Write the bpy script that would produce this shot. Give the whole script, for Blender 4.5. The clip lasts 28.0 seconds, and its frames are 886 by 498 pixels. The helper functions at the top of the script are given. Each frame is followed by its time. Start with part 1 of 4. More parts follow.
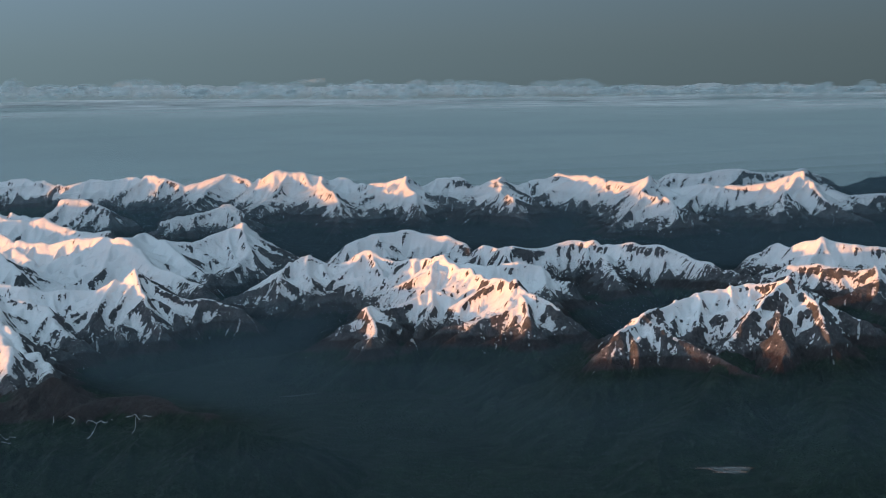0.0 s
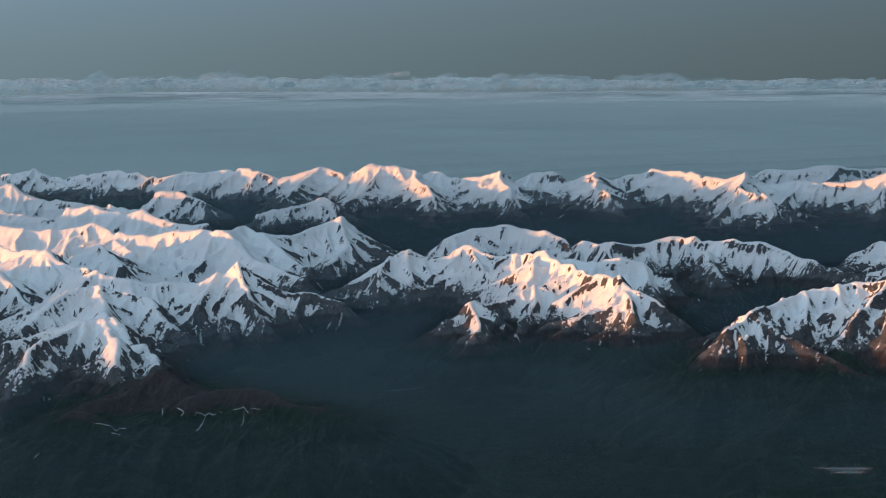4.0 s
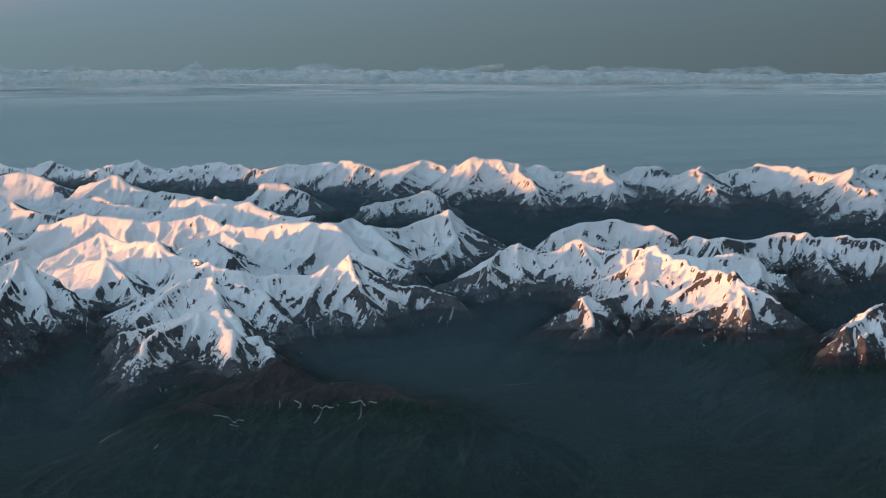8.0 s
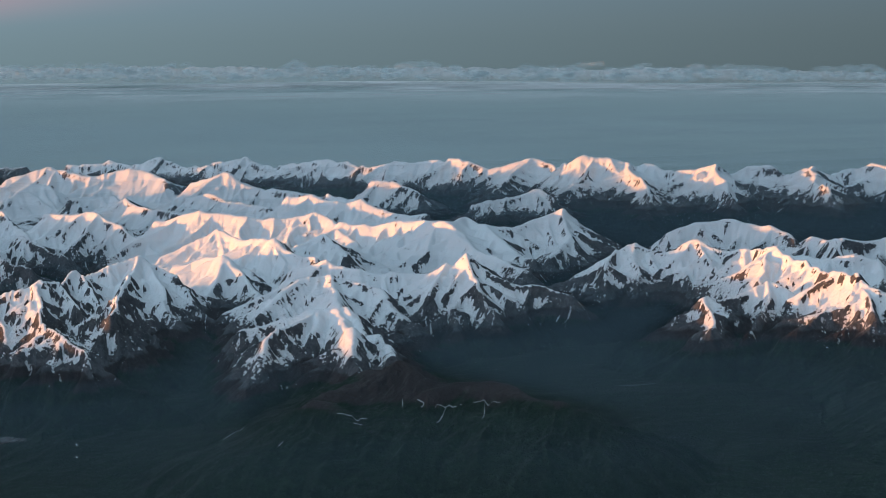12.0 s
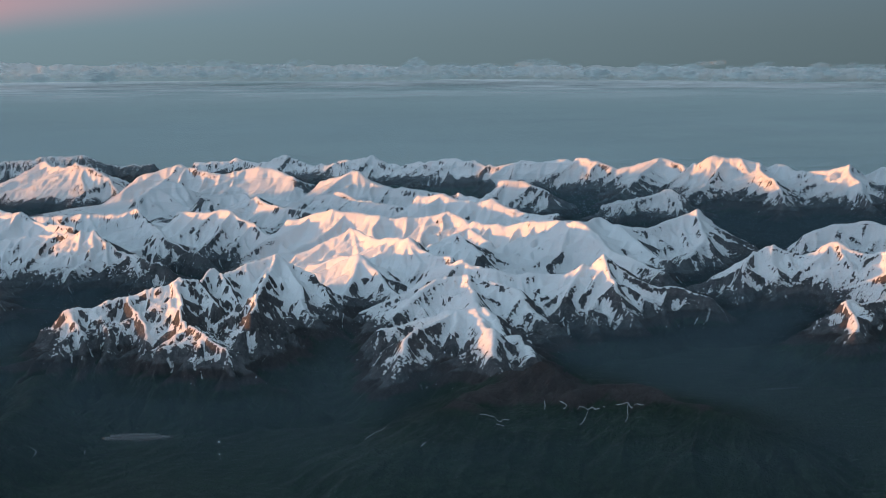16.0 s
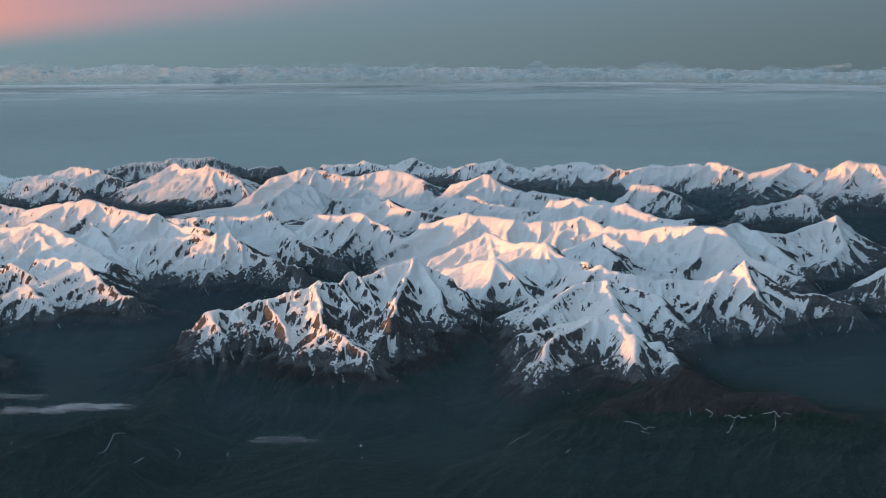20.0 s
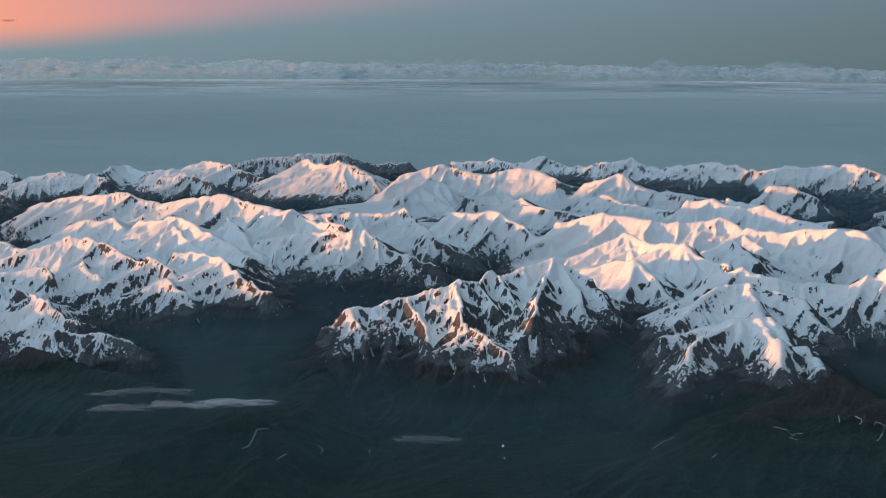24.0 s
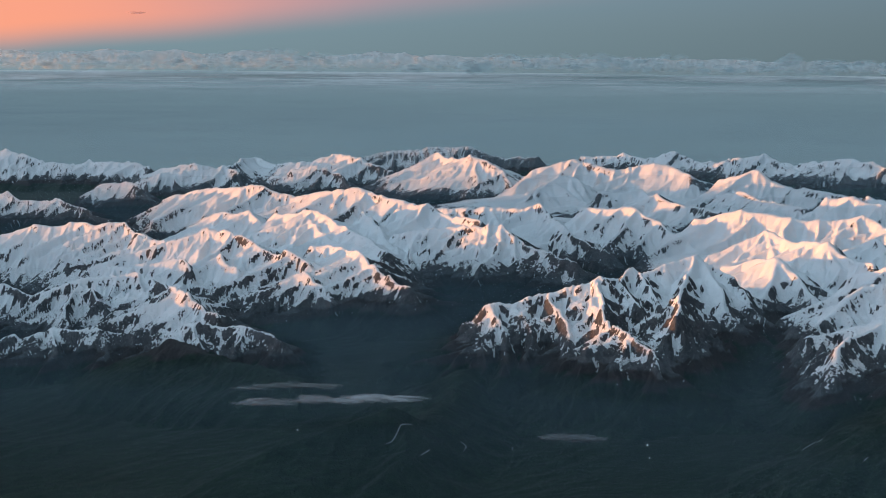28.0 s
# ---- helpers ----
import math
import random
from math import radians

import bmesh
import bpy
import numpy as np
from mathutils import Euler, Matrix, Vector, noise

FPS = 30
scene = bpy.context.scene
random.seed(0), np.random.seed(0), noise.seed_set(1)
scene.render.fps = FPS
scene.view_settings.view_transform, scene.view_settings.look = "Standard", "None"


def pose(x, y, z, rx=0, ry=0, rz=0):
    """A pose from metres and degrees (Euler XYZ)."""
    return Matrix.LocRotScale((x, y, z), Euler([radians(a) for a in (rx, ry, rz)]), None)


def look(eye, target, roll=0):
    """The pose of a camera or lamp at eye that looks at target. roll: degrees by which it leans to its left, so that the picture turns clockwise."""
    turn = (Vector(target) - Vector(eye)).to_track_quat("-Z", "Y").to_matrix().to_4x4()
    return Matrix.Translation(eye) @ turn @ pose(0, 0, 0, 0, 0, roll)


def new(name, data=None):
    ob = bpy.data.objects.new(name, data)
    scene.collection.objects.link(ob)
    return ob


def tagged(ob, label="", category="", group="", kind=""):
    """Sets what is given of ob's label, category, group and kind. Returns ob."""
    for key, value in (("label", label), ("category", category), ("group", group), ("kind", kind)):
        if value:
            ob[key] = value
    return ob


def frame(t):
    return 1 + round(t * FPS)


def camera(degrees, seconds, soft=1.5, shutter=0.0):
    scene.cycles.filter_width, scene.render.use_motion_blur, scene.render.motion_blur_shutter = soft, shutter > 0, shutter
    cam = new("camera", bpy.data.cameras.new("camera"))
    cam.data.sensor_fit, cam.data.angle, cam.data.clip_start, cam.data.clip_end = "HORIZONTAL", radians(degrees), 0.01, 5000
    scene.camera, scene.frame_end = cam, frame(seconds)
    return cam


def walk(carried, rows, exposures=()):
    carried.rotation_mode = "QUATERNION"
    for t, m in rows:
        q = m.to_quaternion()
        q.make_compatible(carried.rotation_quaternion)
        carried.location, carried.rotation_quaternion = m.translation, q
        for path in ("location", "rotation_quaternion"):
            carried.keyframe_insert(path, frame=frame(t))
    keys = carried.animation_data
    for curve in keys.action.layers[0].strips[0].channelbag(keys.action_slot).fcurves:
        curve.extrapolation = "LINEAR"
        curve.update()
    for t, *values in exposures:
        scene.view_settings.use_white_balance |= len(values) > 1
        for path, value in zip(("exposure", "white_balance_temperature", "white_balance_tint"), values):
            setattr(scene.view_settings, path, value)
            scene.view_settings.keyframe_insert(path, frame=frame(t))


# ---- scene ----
cam = camera(25.0, 28.0, soft=0.6)
# the flight: seconds, metres from the first eye, turns in degrees
EYE = 130.0
ROWS = [
    (0.0, 0.00, 0.00, 0.00, 83.931, 1.263, 1.024),
    (0.5, -1.24, 0.00, 0.11, 83.914, 1.246, 1.315),
    (1.0, -2.48, 0.00, 0.22, 83.889, 1.234, 1.585),
    (1.5, -3.72, 0.01, 0.32, 83.867, 1.229, 1.847),
    (2.0, -4.96, 0.01, 0.43, 83.849, 1.202, 2.114),
    (2.5, -6.20, 0.01, 0.54, 83.834, 1.157, 2.397),
    (3.0, -7.44, 0.01, 0.65, 83.820, 1.127, 2.686),
    (3.5, -8.68, 0.02, 0.76, 83.804, 1.087, 2.995),
    (5.5, -13.65, 0.02, 1.19, 83.724, 0.981, 4.297),
    (6.0, -14.89, 0.03, 1.30, 83.699, 0.944, 4.625),
    (6.5, -16.13, 0.03, 1.41, 83.672, 0.937, 4.945),
    (7.0, -17.37, 0.03, 1.52, 83.647, 0.931, 5.260),
    (7.5, -18.61, 0.03, 1.63, 83.625, 0.904, 5.570),
    (8.0, -19.86, 0.04, 1.73, 83.609, 0.925, 5.875),
    (8.5, -21.10, 0.04, 1.84, 83.593, 0.934, 6.178),
    (9.0, -22.34, 0.04, 1.95, 83.582, 0.973, 6.483),
    (9.5, -23.59, 0.04, 2.06, 83.573, 0.955, 6.803),
    (10.0, -24.83, 0.04, 2.17, 83.571, 0.958, 7.132),
    (10.5, -26.07, 0.05, 2.28, 83.567, 0.938, 7.476),
    (11.0, -27.32, 0.05, 2.39, 83.567, 0.941, 7.834),
    (11.5, -28.56, 0.05, 2.50, 83.568, 0.946, 8.212),
    (12.0, -29.80, 0.05, 2.60, 83.568, 0.893, 8.608),
    (12.5, -31.05, 0.05, 2.71, 83.567, 0.886, 9.015),
    (14.5, -36.03, 0.06, 3.15, 83.556, 0.823, 10.689),
    (15.0, -37.27, 0.06, 3.26, 83.554, 0.839, 11.098),
    (15.5, -38.52, 0.07, 3.37, 83.557, 0.842, 11.506),
    (16.0, -39.77, 0.07, 3.48, 83.560, 0.853, 11.910),
    (16.5, -41.01, 0.07, 3.58, 83.567, 0.851, 12.313),
    (17.0, -42.26, 0.07, 3.69, 83.577, 0.858, 12.714),
    (17.5, -43.51, 0.07, 3.80, 83.591, 0.865, 13.126),
    (18.0, -44.75, 0.07, 3.91, 83.610, 0.869, 13.539),
    (18.5, -46.00, 0.08, 4.02, 83.625, 0.873, 13.963),
    (19.0, -47.25, 0.08, 4.13, 83.645, 0.857, 14.391),
    (19.5, -48.49, 0.08, 4.24, 83.661, 0.842, 14.828),
    (20.0, -49.74, 0.08, 4.35, 83.675, 0.807, 15.273),
    (20.5, -50.99, 0.08, 4.46, 83.687, 0.779, 15.714),
    (21.0, -52.24, 0.08, 4.57, 83.693, 0.733, 16.158),
    (21.5, -53.49, 0.09, 4.68, 83.691, 0.666, 16.603),
    (23.5, -58.48, 0.09, 5.11, 83.638, 0.441, 18.313),
    (24.0, -59.73, 0.09, 5.22, 83.615, 0.384, 18.725),
    (24.5, -60.98, 0.10, 5.33, 83.593, 0.347, 19.134),
    (25.0, -62.23, 0.10, 5.44, 83.569, 0.312, 19.543),
    (25.5, -63.48, 0.10, 5.55, 83.542, 0.290, 19.960),
    (26.0, -64.73, 0.10, 5.66, 83.521, 0.248, 20.386),
    (26.5, -65.98, 0.10, 5.77, 83.498, 0.241, 20.822),
    (27.0, -67.23, 0.10, 5.88, 83.473, 0.224, 21.280),
    (27.5, -68.48, 0.11, 5.99, 83.453, 0.223, 21.734),
    (28.0, -69.73, 0.11, 6.10, 83.434, 0.226, 22.175),
]
walk(cam, [(t, pose(x, y, EYE + z, rx, ry, rz)) for t, x, y, z, rx, ry, rz in ROWS])

# ---- world, sun ----
SUN_AZ, SUN_EL = 111.0, -0.45        # degrees: left of straight ahead, and a little under the level of this high eye


def link(tree, a, b):
    tree.links.new(a, b)


def math_node(tree, op, a, b=None, c=None, clamp=False):
    n = tree.nodes.new("ShaderNodeMath")
    n.operation, n.use_clamp = op, clamp
    for i, v in enumerate((a, b, c)):
        if v is None:
            continue
        if isinstance(v, (int, float)):
            n.inputs[i].default_value = v
        else:
            tree.links.new(v, n.inputs[i])
    return n.outputs[0]


def step_node(tree, v, lo, hi):
    n = tree.nodes.new("ShaderNodeMapRange")
    n.interpolation_type = "SMOOTHSTEP"
    tree.links.new(v, n.inputs["Value"])
    n.inputs["From Min"].default_value, n.inputs["From Max"].default_value = lo, hi
    return n.outputs["Result"]


def mix_node(tree, fac, a, b):
    n = tree.nodes.new("ShaderNodeMix")
    n.data_type = "RGBA"
    for sock, v in ((n.inputs[0], fac), (n.inputs[6], a), (n.inputs[7], b)):
        if isinstance(v, (int, float)):
            sock.default_value = v
        elif isinstance(v, tuple):
            sock.default_value = (*v, 1.0)
        else:
            tree.links.new(v, sock)
    return n.outputs[2]


def noise_node(tree, vec, scale, detail=4.0, rough=0.55):
    n = tree.nodes.new("ShaderNodeTexNoise")
    n.inputs["Scale"].default_value, n.inputs["Detail"].default_value = scale, detail
    n.inputs["Roughness"].default_value = rough
    tree.links.new(vec, n.inputs["Vector"])
    return n.outputs["Fac"]


world = bpy.data.worlds.new("dusk_sky")
scene.world = world
world.use_nodes = True
wt = world.node_tree
wt.nodes.clear()
coord = wt.nodes.new("ShaderNodeTexCoord")
sep = wt.nodes.new("ShaderNodeSeparateXYZ")
link(wt, coord.outputs["Generated"], sep.inputs[0])
sx, sy, sz = sep.outputs
ramp = wt.nodes.new("ShaderNodeValToRGB")
link(wt, math_node(wt, "MULTIPLY_ADD", sz, 0.5, 0.5), ramp.inputs[0])
stops = [(0.0, (0.03, 0.05, 0.06)), (0.47, (0.095, 0.145, 0.17)), (0.497, (0.125, 0.188, 0.225)), (0.515, (0.158, 0.235, 0.303)),
         (0.56, (0.187, 0.275, 0.37)), (0.70, (0.31, 0.42, 0.52)), (1.0, (0.31, 0.42, 0.52))]
for i, (p, col) in enumerate(stops):
    e = ramp.color_ramp.elements[i] if i < 2 else ramp.color_ramp.elements.new(p)
    e.position, e.color = p, (*col, 1.0)
# the dusk glow low in the sky, towards the sun
az = math_node(wt, "ARCTAN2", math_node(wt, "MULTIPLY", sx, -1.0), sy)
wob = noise_node(wt, coord.outputs["Generated"], 9.0, 3.0)
edge = math_node(wt, "MULTIPLY_ADD", az, -0.078, 0.0352)      # its lower rim sinks towards the sun
rise = math_node(wt, "SUBTRACT", sz, edge)
rise = math_node(wt, "MULTIPLY_ADD", wob, 0.006, rise)
glow = math_node(wt, "MULTIPLY", step_node(wt, rise, -0.004, 0.014), step_node(wt, az, 0.23, 0.55))
glow = math_node(wt, "MULTIPLY", glow, math_node(wt, "SUBTRACT", 1.0, step_node(wt, sz, 0.05, 0.30)))
warm = mix_node(wt, step_node(wt, az, 0.40, 0.60), (0.55, 0.32, 0.36), (1.0, 0.37, 0.24))
toward = math_node(wt, "ADD", math_node(wt, "MULTIPLY", sx, -math.sin(radians(SUN_AZ))), math_node(wt, "MULTIPLY", sy, math.cos(radians(SUN_AZ))))
lit = math_node(wt, "MULTIPLY_ADD", step_node(wt, toward, -1.0, 1.0), 1.9, 0.38)      # brighter towards the sun
side = wt.nodes.new("ShaderNodeVectorMath")
side.operation = "SCALE"
link(wt, ramp.outputs["Color"], side.inputs[0]), link(wt, lit, side.inputs["Scale"])
look_col = mix_node(wt, glow, side.outputs[0], warm)
sky = wt.nodes.new("ShaderNodeTexSky")
sky.sky_type, sky.sun_disc = "NISHITA", False
sky.sun_elevation, sky.sun_rotation, sky.altitude = 0.0, radians(-SUN_AZ), 9000
bg1, bg2 = wt.nodes.new("ShaderNodeBackground"), wt.nodes.new("ShaderNodeBackground")
link(wt, look_col, bg1.inputs["Color"])
link(wt, sky.outputs["Color"], bg2.inputs["Color"])
bg1.inputs["Strength"].default_value, bg2.inputs["Strength"].default_value = 0.95, 0.01
add = wt.nodes.new("ShaderNodeAddShader")
link(wt, bg1.outputs[0], add.inputs[0]), link(wt, bg2.outputs[0], add.inputs[1])
out = wt.nodes.new("ShaderNodeOutputWorld")
link(wt, add.outputs[0], out.inputs["Surface"])

sun_data = bpy.data.lights.new("sun", "SUN")
sun_data.energy, sun_data.angle, sun_data.color = 7.5, radians(0.6), (1.0, 0.37, 0.09)
sun = new("sun", sun_data)
a, e = radians(SUN_AZ), radians(SUN_EL)
to_sun = Vector((-math.sin(a) * math.cos(e), math.cos(a) * math.cos(e), math.sin(e)))
sun.matrix_world = look(to_sun * 500, (0, 0, 0))

# ---- materials ----
def material(name):
    m = bpy.data.materials.new(name)
    m.use_nodes = True
    t = m.node_tree
    return m, t, t.nodes["Principled BSDF"], t.nodes.new("ShaderNodeNewGeometry")


def bump_node(tree, height, strength, distance):
    b = tree.nodes.new("ShaderNodeBump")
    b.inputs["Strength"].default_value, b.inputs["Distance"].default_value = strength, distance
    tree.links.new(height, b.inputs["Height"])
    return b.outputs["Normal"]


def terrain_material():
    """Snow over dark rock over brown scree and dark forest; the masks are worked out on the mesh."""
    m, t, bsdf, geo = material("mountain_ground")
    pos = geo.outputs["Position"]

    def mask(name):
        n = t.nodes.new("ShaderNodeAttribute")
        n.attribute_name = name
        return n.outputs["Fac"]
    fine, mid, wide = noise_node(t, pos, 0.8, 4.0, 0.6), noise_node(t, pos, 0.25, 5.0, 0.6), noise_node(t, pos, 0.02, 3.0)
    rock = mix_node(t, step_node(t, mid, 0.3, 0.7), (0.062, 0.066, 0.075), (0.12, 0.12, 0.128))
    rock = mix_node(t, math_node(t, "MULTIPLY", step_node(t, fine, 0.5, 0.75), 0.6), rock, (0.24, 0.245, 0.25))
    scree = mix_node(t, mid, (0.028, 0.023, 0.024), (0.050, 0.039, 0.038))
    wood = mix_node(t, step_node(t, mid, 0.3, 0.72), (0.007, 0.017, 0.011), (0.013, 0.031, 0.016))
    wood = mix_node(t, math_node(t, "MULTIPLY", step_node(t, wide, 0.45, 0.7), 0.6), wood, (0.010, 0.020, 0.012))
    low = mix_node(t, step_node(t, math_node(t, "MULTIPLY_ADD", math_node(t, "SUBTRACT", mid, 0.5), 0.5, mask("wood")), 0.3, 0.7), scree, wood)
    bare = mix_node(t, step_node(t, math_node(t, "MULTIPLY_ADD", math_node(t, "SUBTRACT", mid, 0.5), 0.5, mask("rock")), 0.3, 0.7), low, rock)
    white = mix_node(t, mid, (0.80, 0.83, 0.86), (0.88, 0.89, 0.90))
    s = math_node(t, "MULTIPLY_ADD", math_node(t, "SUBTRACT", fine, 0.5), 1.5, mask("snow"))
    s = math_node(t, "MULTIPLY_ADD", math_node(t, "SUBTRACT", mid, 0.5), 0.3, s)
    s = step_node(t, s, 0.47, 0.53)
    # old snow in the gullies under the snow
    rill = math_node(t, "MULTIPLY_ADD", math_node(t, "SUBTRACT", fine, 0.5), 1.1, mask("fringe"))
    rill = math_node(t, "MULTIPLY_ADD", math_node(t, "SUBTRACT", noise_node(t, pos, 0.09, 3.0), 0.5), 1.6, rill)
    s = math_node(t, "MAXIMUM", s, math_node(t, "MULTIPLY", step_node(t, rill, 1.0, 1.1), 0.75))
    link(t, mix_node(t, s, bare, white), bsdf.inputs["Base Color"])
    bsdf.inputs["Roughness"].default_value = 0.8
    bsdf.inputs["Specular IOR Level"].default_value = 0.15
    rough = math_node(t, "MULTIPLY", math_node(t, "ADD", fine, mid), math_node(t, "SUBTRACT", 1.45, s))
    link(t, bump_node(t, rough, 0.8, 1.5), bsdf.inputs["Normal"])
    return m


def plain_material(name, dark, light, scale, roughness=0.9):
    m, t, bsdf, geo = material(name)
    link(t, mix_node(t, noise_node(t, geo.outputs["Position"], scale, 5.0), dark, light), bsdf.inputs["Base Color"])
    bsdf.inputs["Roughness"].default_value = roughness
    bsdf.inputs["Specular IOR Level"].default_value = 0.1
    return m


def mist_material(name, colour, share, scale, thinned=False):
    """A thin layer that scatters a share of the light and lets the rest through."""
    m, t, bsdf, geo = material(name)
    clear = t.nodes.new("ShaderNodeBsdfTransparent")
    body = t.nodes.new("ShaderNodeBsdfDiffuse")
    body.inputs["Color"].default_value = (*colour, 1.0)
    mixer = t.nodes.new("ShaderNodeMixShader")
    amount = noise_node(t, geo.outputs["Position"], scale, 3.0)
    amount = math_node(t, "MULTIPLY_ADD", amount, share, share * 0.5)
    if thinned:
        dense = t.nodes.new("ShaderNodeAttribute")
        dense.attribute_name = "thick"
        amount = math_node(t, "MULTIPLY", amount, dense.outputs["Fac"])
    link(t, amount, mixer.inputs[0])
    back = t.nodes.new("ShaderNodeBsdfTranslucent")
    back.inputs["Color"].default_value = (*colour, 1.0)
    both = t.nodes.new("ShaderNodeMixShader")
    link(t, body.outputs[0], both.inputs[1]), link(t, back.outputs[0], both.inputs[2])
    link(t, clear.outputs[0], mixer.inputs[1]), link(t, both.outputs[0], mixer.inputs[2])
    link(t, mixer.outputs[0], t.nodes["Material Output"].inputs["Surface"])
    return m


TERRAIN = terrain_material()
def cloud_material(name, through_it, white=0.81):
    """Soft cloud: scatters light back and, by a share, forwards; thinner where its density sinks."""
    m, t, bsdf, geo = material(name)
    dense = t.nodes.new("ShaderNodeAttribute")
    dense.attribute_name = "thick"
    grain = noise_node(t, geo.outputs["Position"], 0.035, 5.0)
    amount = math_node(t, "MULTIPLY", dense.outputs["Fac"], math_node(t, "MULTIPLY_ADD", grain, 1.0, 0.5), clamp=True)
    clear, front, back = (t.nodes.new("ShaderNodeBsdf" + k) for k in ("Transparent", "Diffuse", "Translucent"))
    for n in (front, back):
        n.inputs["Color"].default_value = (white, white, white, 1.0)
    both, mixer = t.nodes.new("ShaderNodeMixShader"), t.nodes.new("ShaderNodeMixShader")
    both.inputs[0].default_value = through_it
    link(t, front.outputs[0], both.inputs[1]), link(t, back.outputs[0], both.inputs[2])
    link(t, amount, mixer.inputs[0])
    link(t, clear.outputs[0], mixer.inputs[1]), link(t, both.outputs[0], mixer.inputs[2])
    link(t, mixer.outputs[0], t.nodes["Material Output"].inputs["Surface"])
    return m


# pale blue-grey base colour paints the distance haze onto the plain
PAINTED_HAZE = plain_material("far_painted_haze", (0.325, 0.395, 0.39), (0.37, 0.44, 0.435), 0.002)
CLOUD, CLOUD_SHEET = cloud_material("cloud", 0.5), cloud_material("cloud_sheet", 0.02, 0.92)
# blue tint for the added sheets that stand in for haze
HAZE_SHEET = mist_material("valley_haze_sheet", (0.225, 0.35, 0.42), 0.11, 0.012, True)
CUMULUS = mist_material("cumulus", (0.70, 0.83, 0.85), 0.17, 0.05)
WISP = mist_material("wisp", (0.80, 0.85, 0.88), 0.2, 0.5)
WISP_FAINT = mist_material("faint_wisp", (0.7, 0.78, 0.8), 0.09, 0.5)
WISP_DARK = mist_material("small_cloud", (0.80, 0.50, 0.46), 0.2, 0.05)
GULLY = plain_material("gully_snow", (0.10, 0.10, 0.11), (0.62, 0.63, 0.65), 0.6)
SCREE = plain_material("brown_scree", (0.028, 0.023, 0.024), (0.050, 0.039, 0.038), 0.1)
GRAVEL = plain_material("river_gravel", (0.05, 0.065, 0.065), (0.11, 0.125, 0.12), 0.4)

# ---- the mountains: crest lines, from which the slopes are worked out ----
CRESTS = []


def ridge(massif, *points):
    CRESTS.append((massif, np.array(points, float)))


# right massif
ridge("right_massif", (47, 695, 26.2), (59, 712, 31.6), (79, 742, 32.9), (92, 745, 35.4), (102, 745, 35.2), (113, 737, 39.6), (122, 735, 33.6), (128, 725, 28.5), (139, 715, 24.5))
ridge("right_massif", (113, 737, 39.2), (102, 725, 34.2), (94, 711, 30.9), (88, 700, 23.6), (83, 690, 18.3))
ridge("right_massif", (113, 737, 39.6), (118, 722, 32.2), (117, 705, 22.3), (118, 695, 15.8))
ridge("right_massif", (116, 830, 28.4), (126, 826, 32.5), (136, 822, 34.4), (149, 815, 32.1), (157, 810, 33.7), (170, 805, 31.7), (189, 790, 29.7))

# back right hills
ridge("back_right_hills", (123, 925, 26.4), (135, 919, 32.6), (141, 890, 35.0), (148, 872, 39.2), (159, 870, 36.7), (174, 870, 35.1), (198, 870, 33.4))

# center massif
ridge("center_massif", (-110, 905, 15.6), (-98, 912, 23.1), (-81, 920, 31.9), (-71, 918, 25.8), (-61, 916, 29.8), (-51, 914, 34.0), (-40, 905, 29.3), (-29, 890, 31.5), (-17, 870, 36.3), (-6, 840, 32.3), (5, 800, 33.1), (11, 788, 33.7), (18, 775, 28.9), (31, 765, 24.3))
ridge("center_massif", (-59, 788, 15.6), (-47, 789, 24.1), (-36, 800, 21.0), (-22, 812, 28.4), (-13, 805, 25.0), (-2, 795, 19.2), (6, 780, 13.3), (15, 765, 3.2))
ridge("center_massif", (-17, 870, 36.0), (1, 858, 31.3), (12, 856, 33.3), (25, 854, 31.5), (35, 845, 24.9), (41, 835, 16.4))

# plateau range
ridge("plateau_range", (-11, 965, 23.4), (1, 956, 30.1), (14, 935, 31.5), (28, 940, 29.9), (46, 943, 33.3), (62, 930, 31.6), (71, 920, 33.8), (80, 911, 33.8), (90, 905, 30.3), (101, 880, 28.5), (111, 860, 25.7), (118, 850, 23.1))
ridge("plateau_range", (58, 915, 28.8), (60, 878, 23.5), (64, 860, 16.2))

# middle knoll
ridge("middle_knoll", (-69, 1010, 26.2), (-56, 1015, 30.7), (-36, 1018, 32.3), (-18, 1005, 29.7), (-6, 990, 25.6))

# high snow massif
ridge("high_snow_massif", (-245, 1040, 28.7), (-228, 1030, 27.9), (-211, 1022, 31.1), (-194, 1010, 32.8), (-180, 995, 33.1), (-171, 980, 27.2), (-151, 950, 21.0), (-130, 920, 17.5))
ridge("high_snow_massif", (-179, 996, 33.0), (-176, 1025, 33.9), (-163, 1015, 29.6), (-149, 1018, 28.2), (-139, 1028, 31.3), (-124, 1037, 35.8), (-114, 1040, 27.6), (-104, 1040, 19.9), (-95, 1035, 14.3))
ridge("high_snow_massif", (-124, 1037, 35.5), (-119, 1010, 24.9), (-126, 980, 17.0))

# sharp peak massif
ridge("sharp_peak_massif", (-183, 862, 24.3), (-169, 865, 23.7), (-158, 860, 27.5), (-151, 856, 33.9), (-141, 850, 26.2), (-131, 845, 21.9), (-116, 845, 21.4), (-100, 838, 17.4))
ridge("sharp_peak_massif", (-151, 856, 33.7), (-144, 835, 23.2), (-133, 812, 13.2))

